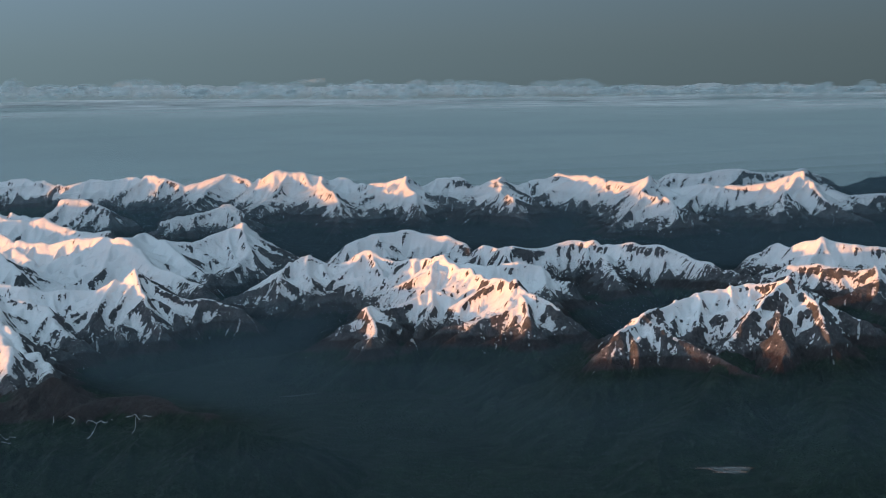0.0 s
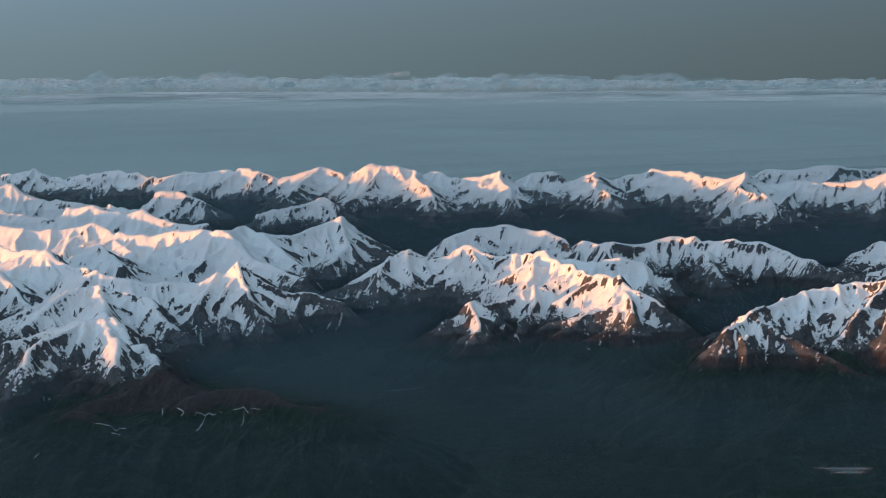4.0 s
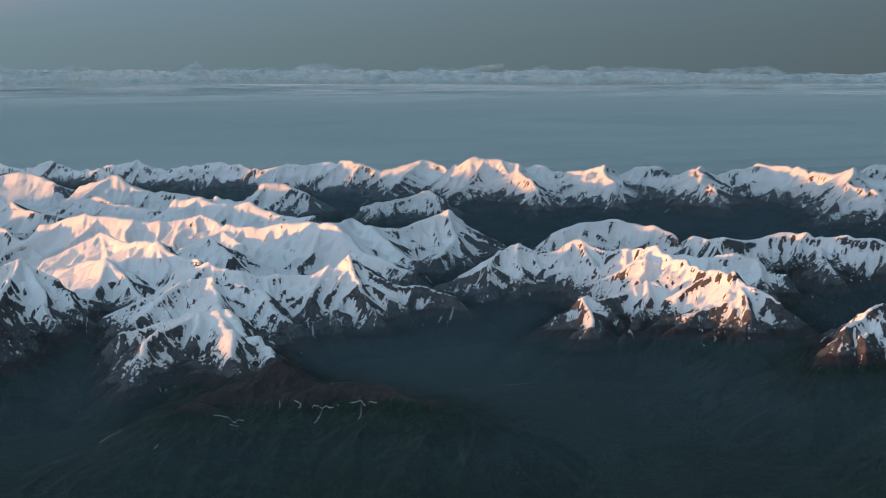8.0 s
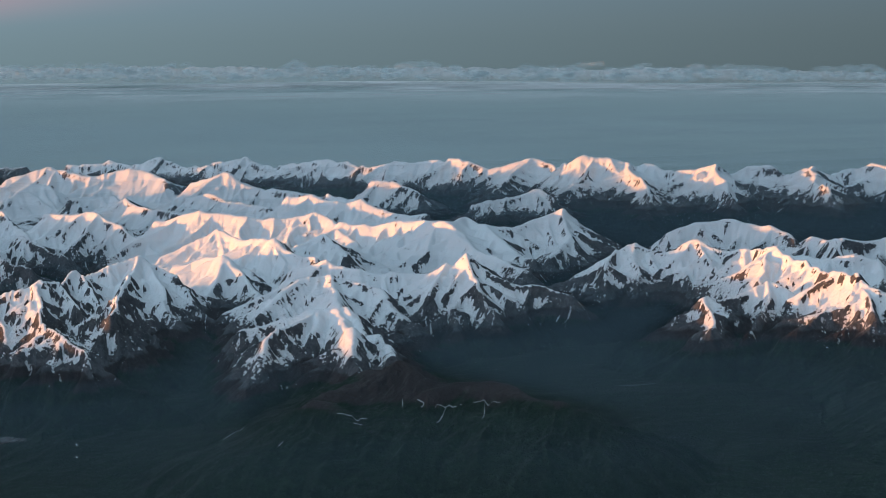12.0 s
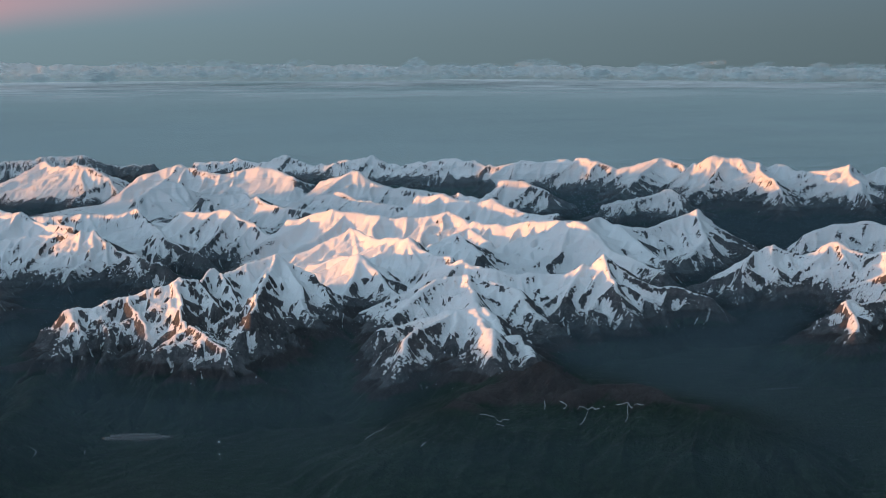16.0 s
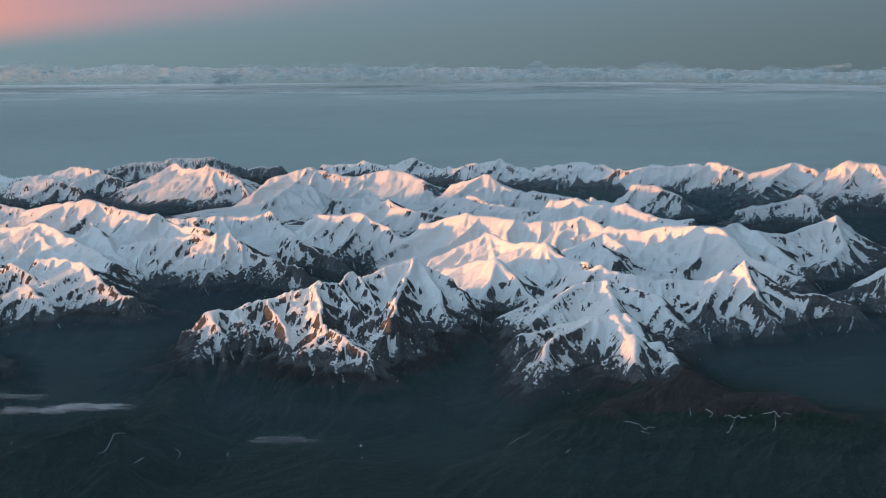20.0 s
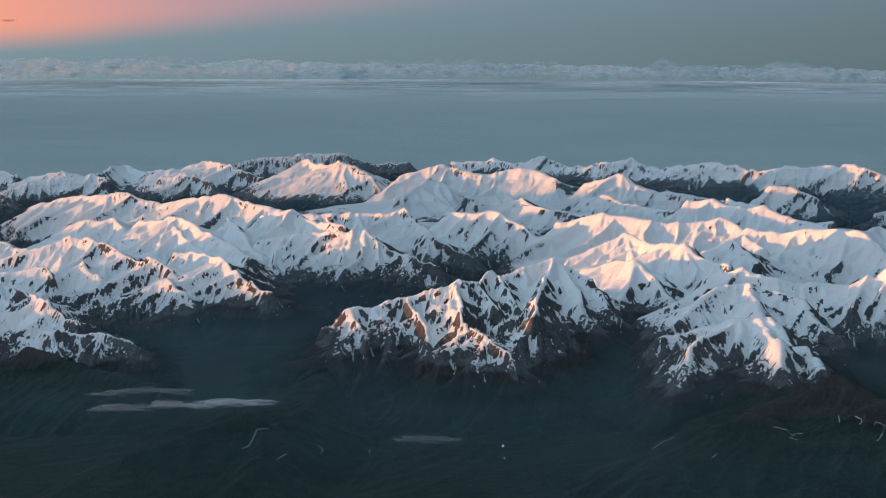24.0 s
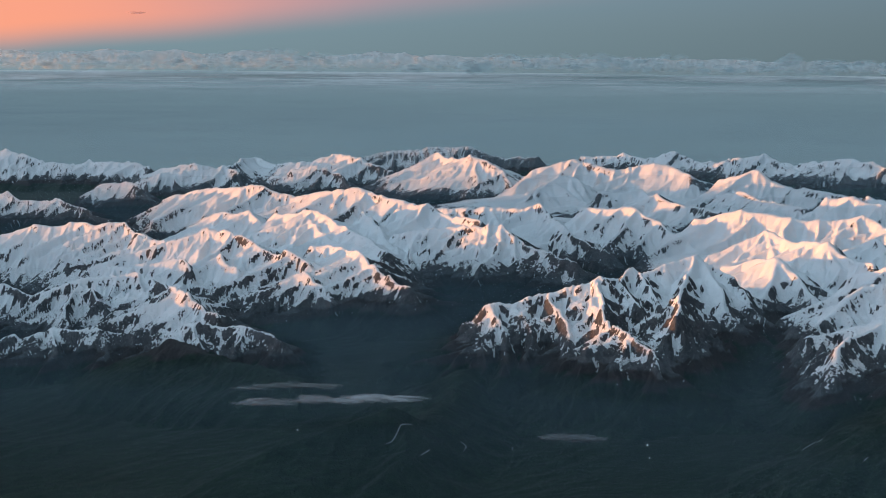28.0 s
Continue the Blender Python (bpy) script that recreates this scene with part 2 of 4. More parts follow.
# front snow dome
ridge("front_snow_dome", (-232, 788, 12.1), (-228, 805, 16.7), (-222, 818, 21.3), (-216, 828, 25.8), (-206, 832, 26.9), (-192, 830, 23.0), (-183, 820, 18.1), (-171, 805, 12.6))
ridge("front_snow_dome", (-205, 832, 26.7), (-200, 810, 21.9), (-190, 780, 19.8), (-178, 735, 18.7), (-172, 715, 13.4), (-167, 700, 7.6))
ridge("front_snow_dome", (-191, 780, 19.8), (-201, 780, 19.1), (-206, 755, 17.2), (-209, 737, 16.6), (-210, 725, 11.6), (-210, 712, 6.8))
ridge("front_snow_dome", (-231, 870, 23.5), (-220, 868, 27.2), (-213, 866, 30.2), (-206, 862, 26.4), (-196, 860, 24.1), (-183, 862, 24.3))

# pink ridge
ridge("pink_ridge", (-318, 960, 20.1), (-305, 965, 26.5), (-293, 969, 32.9), (-283, 960, 29.8), (-270, 945, 29.7), (-252, 931, 32.5), (-245, 925, 26.6), (-230, 905, 25.4))
ridge("pink_ridge", (-293, 969, 32.3), (-282, 945, 23.1), (-278, 920, 15.2), (-274, 890, 8.5))

# long snow ridge
ridge("long_snow_ridge", (-359, 1085, 24.7), (-330, 1075, 32.1), (-301, 1060, 30.3), (-281, 1055, 29.4), (-260, 1055, 33.0), (-246, 1040, 27.7), (-230, 1010, 21.8))
ridge("long_snow_ridge", (-220, 1030, 27.3), (-209, 1028, 31.6), (-193, 1010, 31.9), (-179, 995, 33.6), (-170, 985, 28.8), (-159, 960, 22.3))

# snow hump
ridge("snow_hump", (-303, 1175, 30.7), (-288, 1170, 32.7), (-272, 1160, 28.4), (-256, 1156, 30.7), (-238, 1140, 26.0), (-214, 1120, 25.2))

# rocky massif
ridge("rocky_massif", (-377, 780, 8.2), (-367, 784, 16.1), (-355, 790, 18.2), (-347, 795, 20.6), (-337, 801, 24.0), (-329, 805, 27.0), (-323, 815, 25.4), (-322, 830, 27.8), (-316, 840, 24.9), (-308, 850, 30.4), (-300, 856, 32.7), (-295, 855, 29.0), (-282, 850, 24.3), (-270, 838, 14.8))
ridge("rocky_massif", (-300, 856, 32.1), (-293, 820, 25.3), (-286, 785, 21.7), (-279, 752, 20.7), (-281, 738, 13.7), (-281, 725, 5.8))
ridge("rocky_massif", (-329, 805, 26.5), (-316, 775, 18.8), (-297, 742, 15.4), (-290, 727, 14.5), (-293, 712, 6.6))
ridge("rocky_massif", (-367, 784, 15.9), (-354, 760, 8.3), (-342, 735, 1.1), (-339, 712, -4.9))

# left snow wall
ridge("left_snow_wall", (-525, 1045, 14.2), (-497, 1045, 18.5), (-480, 1040, 21.2), (-456, 1028, 24.6), (-436, 1010, 17.5), (-408, 985, 14.1), (-390, 970, 11.7))
ridge("left_snow_wall", (-456, 1028, 24.0), (-447, 1000, 14.7), (-444, 978, 7.7), (-444, 958, 2.4))
ridge("left_snow_wall", (-546, 1150, 19.2), (-512, 1150, 21.7), (-474, 1144, 25.4), (-449, 1110, 19.1), (-418, 1070, 10.5), (-393, 1040, 4.2))

# mid snow wall
ridge("mid_snow_wall", (-437, 1125, 25.2), (-403, 1107, 28.6), (-381, 1090, 21.9), (-357, 1060, 15.1), (-337, 1030, 11.6))
ridge("mid_snow_wall", (-481, 1290, 20.2), (-457, 1305, 21.4), (-428, 1250, 23.3), (-393, 1205, 20.4), (-364, 1180, 20.2), (-332, 1150, 21.6))

# snow pyramid
ridge("snow_pyramid", (-396, 1270, 21.9), (-374, 1262, 25.7), (-350, 1240, 21.2), (-327, 1220, 20.4))
ridge("snow_pyramid", (-414, 1352, 25.4), (-384, 1339, 34.8), (-372, 1330, 25.5), (-350, 1320, 23.4), (-328, 1310, 22.4), (-305, 1290, 21.0))

# twin snow peak
ridge("twin_snow_peak", (-541, 1330, 16.2), (-531, 1350, 24.7), (-519, 1352, 23.9), (-508, 1340, 16.4))
ridge("twin_snow_peak", (-585, 1450, 20.9), (-570, 1455, 26.3), (-554, 1455, 29.8), (-517, 1440, 24.2), (-501, 1445, 26.5), (-477, 1440, 28.3), (-450, 1420, 19.8))

# pink far peak
ridge("pink_far_peak", (-761, 1560, 1.8), (-736, 1570, 14.2), (-722, 1580, 23.7), (-690, 1545, 21.5), (-667, 1520, 26.6), (-646, 1506, 23.1), (-626, 1490, 16.2), (-613, 1475, 7.6))

# far left peak
ridge("far_left_peak", (-931, 1700, -4.0), (-900, 1710, 4.5), (-877, 1713, 9.7), (-839, 1690, 7.3), (-808, 1670, -2.4))

# dark far range
ridge("dark_far_range", (-999, 1990, -16.6), (-970, 2000, -11.6), (-947, 2000, -4.1), (-897, 2000, -0.9), (-852, 2000, 0.5), (-820, 2000, -9.7), (-771, 1990, -8.1))

# far spire range
ridge("far_spire_range", (-683, 1860, 2.5), (-639, 1850, 6.1), (-601, 1820, 4.5), (-576, 1812, 13.8), (-564, 1812, 7.4), (-543, 1800, 2.5), (-508, 1760, 9.7))
ridge("far_spire_range", (-507, 1700, 11.3), (-477, 1680, 16.4), (-458, 1674, 23.2), (-441, 1660, 14.0), (-425, 1650, 8.1), (-403, 1650, 14.0), (-373, 1626, 22.9), (-345, 1600, 16.9))

# skyline range
ridge("skyline_range", (-451, 1680, 13.2), (-411, 1655, 16.6), (-374, 1626, 23.1), (-340, 1590, 18.6), (-308, 1560, 24.1), (-273, 1540, 27.5), (-245, 1505, 29.8), (-221, 1490, 24.8), (-195, 1483, 30.7), (-180, 1480, 31.0), (-167, 1450, 27.1))
ridge("skyline_range", (-165, 1440, 28.6), (-146, 1400, 38.3), (-118, 1391, 37.5), (-109, 1390, 31.1), (-96, 1386, 35.0), (-78, 1360, 29.5), (-52, 1331, 38.7), (-42, 1335, 30.6), (-33, 1345, 36.6), (-16, 1340, 36.2), (-4, 1335, 29.9), (12, 1329, 37.5), (22, 1330, 30.8))
ridge("skyline_range", (22, 1330, 30.8), (37, 1335, 33.2), (52, 1334, 39.4), (66, 1310, 37.7), (82, 1270, 36.9), (92, 1250, 36.7), (106, 1243, 41.9), (112, 1235, 35.6), (130, 1220, 37.4), (148, 1200, 35.8), (164, 1190, 39.0), (189, 1183, 47.0), (202, 1180, 39.6), (215, 1175, 33.0), (240, 1170, 33.9))

# back skyline
ridge("back_skyline", (119, 1345, 31.1), (128, 1340, 35.9), (149, 1330, 36.8), (172, 1327, 39.6), (191, 1330, 36.0), (218, 1340, 36.6), (239, 1350, 25.6))
ridge("back_skyline", (266, 1500, 11.9), (289, 1490, 19.7), (312, 1480, 20.8))

# skyline range
ridge("skyline_range", (-115, 1391, 35.9), (-99, 1320, 29.2), (-88, 1266, 24.2), (-92, 1228, 13.5))
ridge("skyline_range", (12, 1329, 36.8), (13, 1260, 31.5), (18, 1235, 29.9), (24, 1200, 19.6))
ridge("skyline_range", (106, 1243, 41.5), (96, 1180, 36.1), (107, 1139, 35.8), (108, 1108, 26.3))
ridge("skyline_range", (96, 1180, 36.1), (84, 1148, 29.7), (78, 1125, 24.1))
ridge("skyline_range", (-52, 1331, 38.0), (-43, 1280, 29.3), (-37, 1238, 19.5))
ridge("skyline_range", (189, 1183, 46.3), (176, 1150, 36.8), (164, 1110, 25.9))
ridge("skyline_range", (189, 1183, 46.3), (198, 1135, 32.6), (213, 1105, 24.5))
ridge("skyline_range", (-158, 1315, 17.7), (-142, 1334, 26.7), (-130, 1330, 22.2), (-118, 1300, 14.5))
ridge("skyline_range", (-201, 1250, 18.9), (-183, 1255, 22.0), (-163, 1262, 26.8), (-151, 1250, 20.7))
ridge("skyline_range", (-194, 1480, 29.2), (-199, 1420, 21.4), (-209, 1380, 15.0), (-219, 1350, 10.8))
ridge("skyline_range", (-281, 1330, 27.6), (-265, 1325, 28.5), (-244, 1310, 21.0))
ridge("skyline_range", (-283, 1190, 31.2), (-262, 1180, 29.0), (-249, 1160, 23.2))

# pink far dome
ridge("pink_far_dome", (-1014, 1475, -18.6), (-998, 1490, -5.0), (-973, 1491, -2.0), (-952, 1480, -5.0), (-928, 1460, -15.6), (-907, 1440, -26.4))

# left snow range
ridge("left_snow_range", (-820, 1290, 4.4), (-790, 1280, 13.6), (-751, 1260, 17.5), (-719, 1250, 21.2), (-696, 1240, 15.1), (-663, 1225, 19.3), (-626, 1211, 24.5), (-595, 1195, 21.8), (-572, 1180, 18.3))
ridge("left_snow_range", (-698, 1130, 9.6), (-679, 1125, 13.6), (-657, 1115, 17.3), (-639, 1100, 13.6))
ridge("left_snow_range", (-629, 1100, 17.5), (-590, 1073, 23.9), (-572, 1060, 20.3), (-535, 1020, 14.7), (-507, 995, 9.9))
ridge("left_snow_range", (-560, 1115, 18.7), (-529, 1095, 26.6), (-506, 1080, 21.7), (-479, 1060, 21.8))

# near left massif
ridge("near_left_massif", (-840, 1085, -2.2), (-793, 1080, 7.7), (-761, 1075, 9.3), (-718, 1060, 13.3), (-690, 1040, 9.6), (-663, 1020, 7.6), (-646, 1000, 3.8))
ridge("near_left_massif", (-641, 1010, 12.2), (-628, 1005, 17.7), (-611, 1000, 17.5), (-591, 990, 16.0), (-561, 965, 9.5), (-544, 952, 16.5), (-530, 940, 9.0))
ridge("near_left_massif", (-549, 985, 12.8), (-532, 980, 14.3), (-493, 924, 18.5), (-475, 900, 14.5), (-459, 885, 11.4), (-441, 868, 9.4))
ridge("near_left_massif", (-523, 890, 3.6), (-509, 894, 11.2), (-493, 880, 7.7), (-480, 868, 0.1))

# front left massif
ridge("front_left_massif", (-721, 905, -4.4), (-697, 903, -4.6), (-674, 900, -9.3), (-650, 902, -1.7), (-635, 905, 2.3), (-616, 909, 4.4), (-604, 905, 3.0), (-572, 870, 3.8), (-528, 810, 10.2), (-498, 780, 4.5))
ridge("front_left_massif", (-665, 960, -1.2), (-641, 962, 1.8), (-621, 960, 6.7), (-604, 945, 3.1))
ridge("front_left_massif", (-522, 770, -0.4), (-502, 766, 4.3), (-490, 765, 4.5), (-474, 761, 5.2), (-457, 750, 4.8), (-443, 740, 2.3))
ridge("front_left_massif", (-636, 795, -15.8), (-613, 790, -11.6), (-585, 785, -5.5), (-557, 779, -4.2), (-538, 775, -5.1))

# far left skyline
ridge("far_left_skyline", (-1463, 1900, -23.0), (-1416, 1900, -15.5), (-1378, 1900, -7.7), (-1341, 1890, -12.6), (-1298, 1880, -21.0), (-1250, 1871, -15.0), (-1207, 1850, -13.8), (-1153, 1830, -16.0))
ridge("far_left_skyline", (-1099, 1760, -13.9), (-1027, 1708, -1.3), (-1009, 1720, -7.7), (-1037, 1850, -5.2), (-1000, 1830, -11.2), (-927, 1760, -2.5), (-877, 1713, 9.9), (-823, 1650, 11.0), (-787, 1640, 1.3))
ridge("far_left_skyline", (-1054, 1630, -16.9), (-1020, 1620, -6.3), (-959, 1645, 1.9), (-931, 1620, -4.0))
ridge("far_left_skyline", (-895, 1600, -10.3), (-869, 1605, 2.8), (-845, 1602, 9.1), (-817, 1590, 1.1), (-799, 1575, -8.2))

# left edge ridge
ridge("left_edge_ridge", (-1049, 1350, -7.6), (-998, 1350, -0.1), (-972, 1340, -5.3), (-939, 1330, -1.7), (-901, 1310, -7.6), (-866, 1290, -12.3))

# foothills
ridge("foothills", (-171, 668, 7.2), (-161, 672, 8.2), (-148, 685, 15.5), (-140, 672, 10.8))
ridge("foothills", (-135, 660, 9.4), (-126, 665, 11.2), (-114, 661, 11.3), (-99, 650, 9.2), (-81, 640, 6.5))
ridge("foothills", (-188, 645, 0.4), (-173, 655, 6.8), (-164, 650, 3.4), (-152, 640, -0.7))
ridge("foothills", (-355, 720, -0.9), (-346, 690, -6.8), (-343, 655, -7.9), (-339, 615, -16.8))
ridge("foothills", (-390, 600, -28.2), (-384, 620, -13.9), (-377, 632, -10.8), (-356, 650, -3.2))
ridge("foothills", (-501, 745, -0.6), (-462, 722, -4.4), (-437, 715, -5.2), (-421, 708, -6.0))
ridge("foothills", (5, 775, 11.8), (9, 735, 7.2), (4, 700, -1.1), (-2, 670, -7.1))
ridge("foothills", (118, 695, 15.8), (117, 660, 10.0), (115, 630, 2.6))
ridge("foothills", (85, 690, 18.2), (76, 665, 9.9), (62, 640, 1.6))
ridge("foothills", (-167, 700, 7.6), (-152, 690, 10.8), (-142, 676, 8.3), (-136, 665, 6.4))

# rocky massif
ridge("rocky_massif", (-361, 788, 15.2), (-350, 776, 11.9), (-340, 759, 7.6), (-334, 737, 2.1))
ridge("rocky_massif", (-347, 795, 20.2), (-339, 785, 17.4), (-328, 768, 12.6), (-320, 750, 8.0), (-316, 729, 3.0))
ridge("rocky_massif", (-329, 805, 26.5), (-326, 788, 21.5), (-317, 774, 17.5), (-304, 759, 13.6))
ridge("rocky_massif", (-315, 830, 26.1), (-307, 814, 21.0), (-297, 798, 16.5), (-292, 792, 14.7))
ridge("rocky_massif", (-295, 855, 29.0), (-286, 837, 23.3), (-273, 815, 16.6), (-261, 793, 10.4))
ridge("rocky_massif", (-296, 852, 27.6), (-290, 833, 21.3), (-282, 811, 14.6), (-269, 780, 6.3))
ridge("rocky_massif", (-289, 727, 15.0), (-279, 718, 10.8), (-273, 706, 5.6))
ridge("rocky_massif", (-289, 727, 15.0), (-298, 727, 13.2), (-306, 722, 10.6))
ridge("rocky_massif", (-323, 815, 25.4), (-313, 801, 21.3), (-304, 789, 17.7))
ridge("rocky_massif", (-365, 786, 14.7), (-363, 767, 9.3), (-358, 745, 3.5))

# front snow dome
ridge("front_snow_dome", (-197, 830, 24.8), (-183, 823, 21.9), (-176, 808, 15.2), (-164, 795, 11.6))
ridge("front_snow_dome", (-227, 768, 12.9), (-212, 774, 16.4), (-202, 780, 19.5), (-187, 782, 20.2))
ridge("front_snow_dome", (-187, 782, 20.2), (-180, 763, 17.1), (-171, 746, 14.5), (-159, 721, 11.3))
ridge("front_snow_dome", (-200, 780, 19.5), (-196, 764, 15.4), (-196, 750, 12.0))
ridge("front_snow_dome", (-214, 828, 25.9), (-222, 819, 20.9), (-230, 812, 16.8), (-239, 804, 11.9))

# sharp peak massif
ridge("sharp_peak_massif", (-143, 850, 24.5), (-134, 838, 17.9), (-126, 829, 13.4))
ridge("sharp_peak_massif", (-148, 835, 19.2), (-151, 819, 14.3), (-148, 802, 9.8))
ridge("sharp_peak_massif", (-160, 858, 29.3), (-161, 839, 23.2), (-162, 825, 19.0))

# pink ridge
ridge("pink_ridge", (-305, 935, 17.5), (-287, 925, 23.7), (-272, 905, 26.5), (-261, 885, 20.4), (-247, 865, 13.7))
ridge("pink_ridge", (-272, 905, 26.5), (-271, 884, 19.0), (-271, 865, 12.4))
ridge("pink_ridge", (-268, 945, 29.4), (-269, 934, 25.1), (-270, 926, 21.9))

# long snow ridge
ridge("long_snow_ridge", (-258, 1000, 20.7), (-243, 990, 28.7), (-233, 975, 23.9), (-225, 962, 20.4))

# high snow massif
ridge("high_snow_massif", (-163, 1012, 30.1), (-149, 988, 23.8), (-134, 962, 18.1))

# right massif
ridge("right_massif", (81, 742, 33.3), (80, 726, 29.3), (76, 707, 24.9), (69, 693, 22.0))
ridge("right_massif", (72, 736, 31.7), (69, 718, 27.4), (63, 702, 23.8))
ridge("right_massif", (62, 720, 29.4), (59, 706, 26.3), (54, 695, 24.0))
ridge("right_massif", (100, 728, 32.8), (104, 712, 28.8), (102, 692, 24.5), (103, 680, 22.0))
ridge("right_massif", (108, 722, 28.2), (116, 717, 29.0), (118, 708, 23.9), (120, 700, 20.6))
ridge("right_massif", (116, 737, 37.2), (120, 713, 31.3), (121, 686, 25.1))
ridge("right_massif", (157, 810, 33.7), (157, 788, 27.2), (155, 765, 21.0))
ridge("right_massif", (93, 745, 35.0), (92, 728, 30.8), (86, 718, 28.3))

# center massif
ridge("center_massif", (-81, 920, 31.1), (-78, 898, 23.1), (-79, 878, 16.3))
ridge("center_massif", (-88, 916, 28.5), (-92, 895, 21.2), (-94, 880, 16.2))
ridge("center_massif", (-75, 918, 27.5), (-68, 898, 20.3), (-64, 886, 16.1))
ridge("center_massif", (-51, 914, 33.5), (-48, 898, 27.7), (-41, 880, 21.5))
ridge("center_massif", (-61, 916, 29.5), (-59, 897, 22.8), (-54, 880, 16.8))
ridge("center_massif", (-17, 870, 35.5), (-21, 853, 29.9), (-25, 835, 24.3))
ridge("center_massif", (-31, 890, 30.8), (-32, 873, 25.2), (-35, 860, 20.7))
ridge("center_massif", (5, 800, 32.6), (8, 780, 26.7), (10, 763, 22.3))
ridge("center_massif", (11, 788, 33.0), (15, 770, 27.9), (17, 752, 23.3))
ridge("center_massif", (-6, 840, 31.8), (-2, 822, 26.1), (1, 808, 22.0))
ridge("center_massif", (-22, 812, 27.7), (-20, 796, 22.9), (-24, 776, 17.8), (-30, 761, 14.1))
ridge("center_massif", (-15, 806, 24.6), (-9, 787, 19.3), (-12, 765, 13.6))
ridge("center_massif", (-46, 789, 23.2), (-44, 772, 18.7), (-46, 759, 15.3))
ridge("center_massif", (-13, 760, 10.5), (-4, 766, 14.0), (1, 758, 10.5))
ridge("center_massif", (25, 854, 31.3), (26, 835, 25.1), (30, 818, 20.0))

# left snow wall
ridge("left_snow_wall", (-462, 1030, 24.0), (-459, 1013, 16.2), (-460, 994, 7.6), (-464, 978, 0.9))
ridge("left_snow_wall", (-454, 1024, 22.2), (-448, 1006, 14.1), (-440, 989, 7.0), (-437, 974, 0.5))
ridge("left_snow_wall", (-442, 1012, 19.6), (-433, 993, 11.2), (-422, 972, 2.8))
ridge("left_snow_wall", (-494, 1040, 17.5), (-489, 1023, 9.8), (-490, 1010, 3.6), (-490, 997, -2.0))
ridge("left_snow_wall", (-421, 995, 14.2), (-415, 981, 8.4), (-409, 970, 3.9))

# near left massif
ridge("near_left_massif", (-594, 1070, 20.6), (-571, 1045, 14.2), (-546, 1018, 10.5))
ridge("near_left_massif", (-531, 978, 13.4), (-509, 964, 10.2), (-494, 944, 5.5), (-471, 911, -1.7))
ridge("near_left_massif", (-510, 896, 10.8), (-497, 878, 4.2), (-482, 865, -0.0))
ridge("near_left_massif", (-563, 1080, 23.3), (-538, 1050, 15.8), (-520, 1030, 8.6), (-500, 1000, -1.7))

# left snow wall
ridge("left_snow_wall", (-434, 1060, 10.0), (-426, 1055, 20.3), (-408, 1040, 15.6), (-391, 1025, 10.4))
ridge("left_snow_wall", (-425, 1055, 19.4), (-419, 1041, 13.2), (-416, 1030, 8.2))

# front left massif
ridge("front_left_massif", (-663, 1020, 7.6), (-691, 1035, 8.8), (-682, 1010, -0.4), (-684, 985, -7.6), (-696, 960, -12.3))
ridge("front_left_massif", (-642, 870, -14.2), (-637, 886, -2.7), (-629, 888, -0.8), (-614, 875, -6.6))
ridge("front_left_massif", (-586, 784, -6.0), (-573, 763, -11.3), (-567, 742, -16.6))
ridge("front_left_massif", (-555, 779, -4.4), (-545, 762, -8.7), (-539, 744, -13.1))

# near left massif
ridge("near_left_massif", (-595, 965, 8.7), (-573, 942, 2.4), (-546, 910, -7.9))

# front left massif
ridge("front_left_massif", (-501, 766, 3.8), (-489, 750, -0.6), (-485, 736, -4.4))
ridge("front_left_massif", (-474, 761, 4.8), (-470, 747, 0.8), (-466, 734, -2.9))
ridge("front_left_massif", (-612, 905, 3.9), (-598, 888, -2.6), (-596, 871, -9.1))
ridge("front_left_massif", (-550, 840, 6.7), (-544, 825, 1.3), (-539, 811, -3.3))

rng = np.random.default_rng(11)


def lattice(n=256, seed=3):
    g = np.random.default_rng(seed).random((n, n)).astype(np.float32)
    return g


GRID = lattice()


def value_noise(x, y, size, shift=0.0):
    """Smooth noise, -1 to 1, with lumps of that size."""
    u, v = x / size + 31.7 + shift, y / size + 11.3 - shift
    i, j = np.floor(u).astype(np.int32), np.floor(v).astype(np.int32)
    fu, fv = (u - i).astype(np.float32), (v - j).astype(np.float32)
    fu, fv = fu * fu * (3 - 2 * fu), fv * fv * (3 - 2 * fv)
    i, j, i1, j1 = i & 255, j & 255, (i + 1) & 255, (j + 1) & 255
    a = GRID[j, i] * (1 - fu) + GRID[j, i1] * fu
    b = GRID[j1, i] * (1 - fu) + GRID[j1, i1] * fu
    return 2 * (a * (1 - fv) + b * fv) - 1


def snow_line(x, y):
    """The height down to which the snow reaches: it climbs away from the plain and sinks to the west."""
    v = (y - 900.0) / 100.0
    west = 0.08 * np.clip(-x - 450, 0, 220) * np.clip((1350 - y) / 400, 0, 1) + 0.02 * np.clip(-x - 700, 0, 400)
    return 18.9 + 0.0305 * x + 1.94 * v - 0.2445 * v * v - west


def basin(x, y, cx, cy, rx, ry):
    return np.clip(1.6 - 1.6 * np.hypot((x - cx) / rx, (y - cy) / ry), 0, 1)


def high_basin(x, y):
    """How far a place lies in one of the high basins between the inner ranges."""
    high = np.maximum(basin(x, y, -270, 1090, 170, 270), basin(x, y, -530, 1150, 170, 190))
    high = np.maximum(high, np.maximum(basin(x, y, -640, 1010, 110, 110), basin(x, y, -480, 1380, 260, 150)))
    return high * high * (3 - 2 * high)


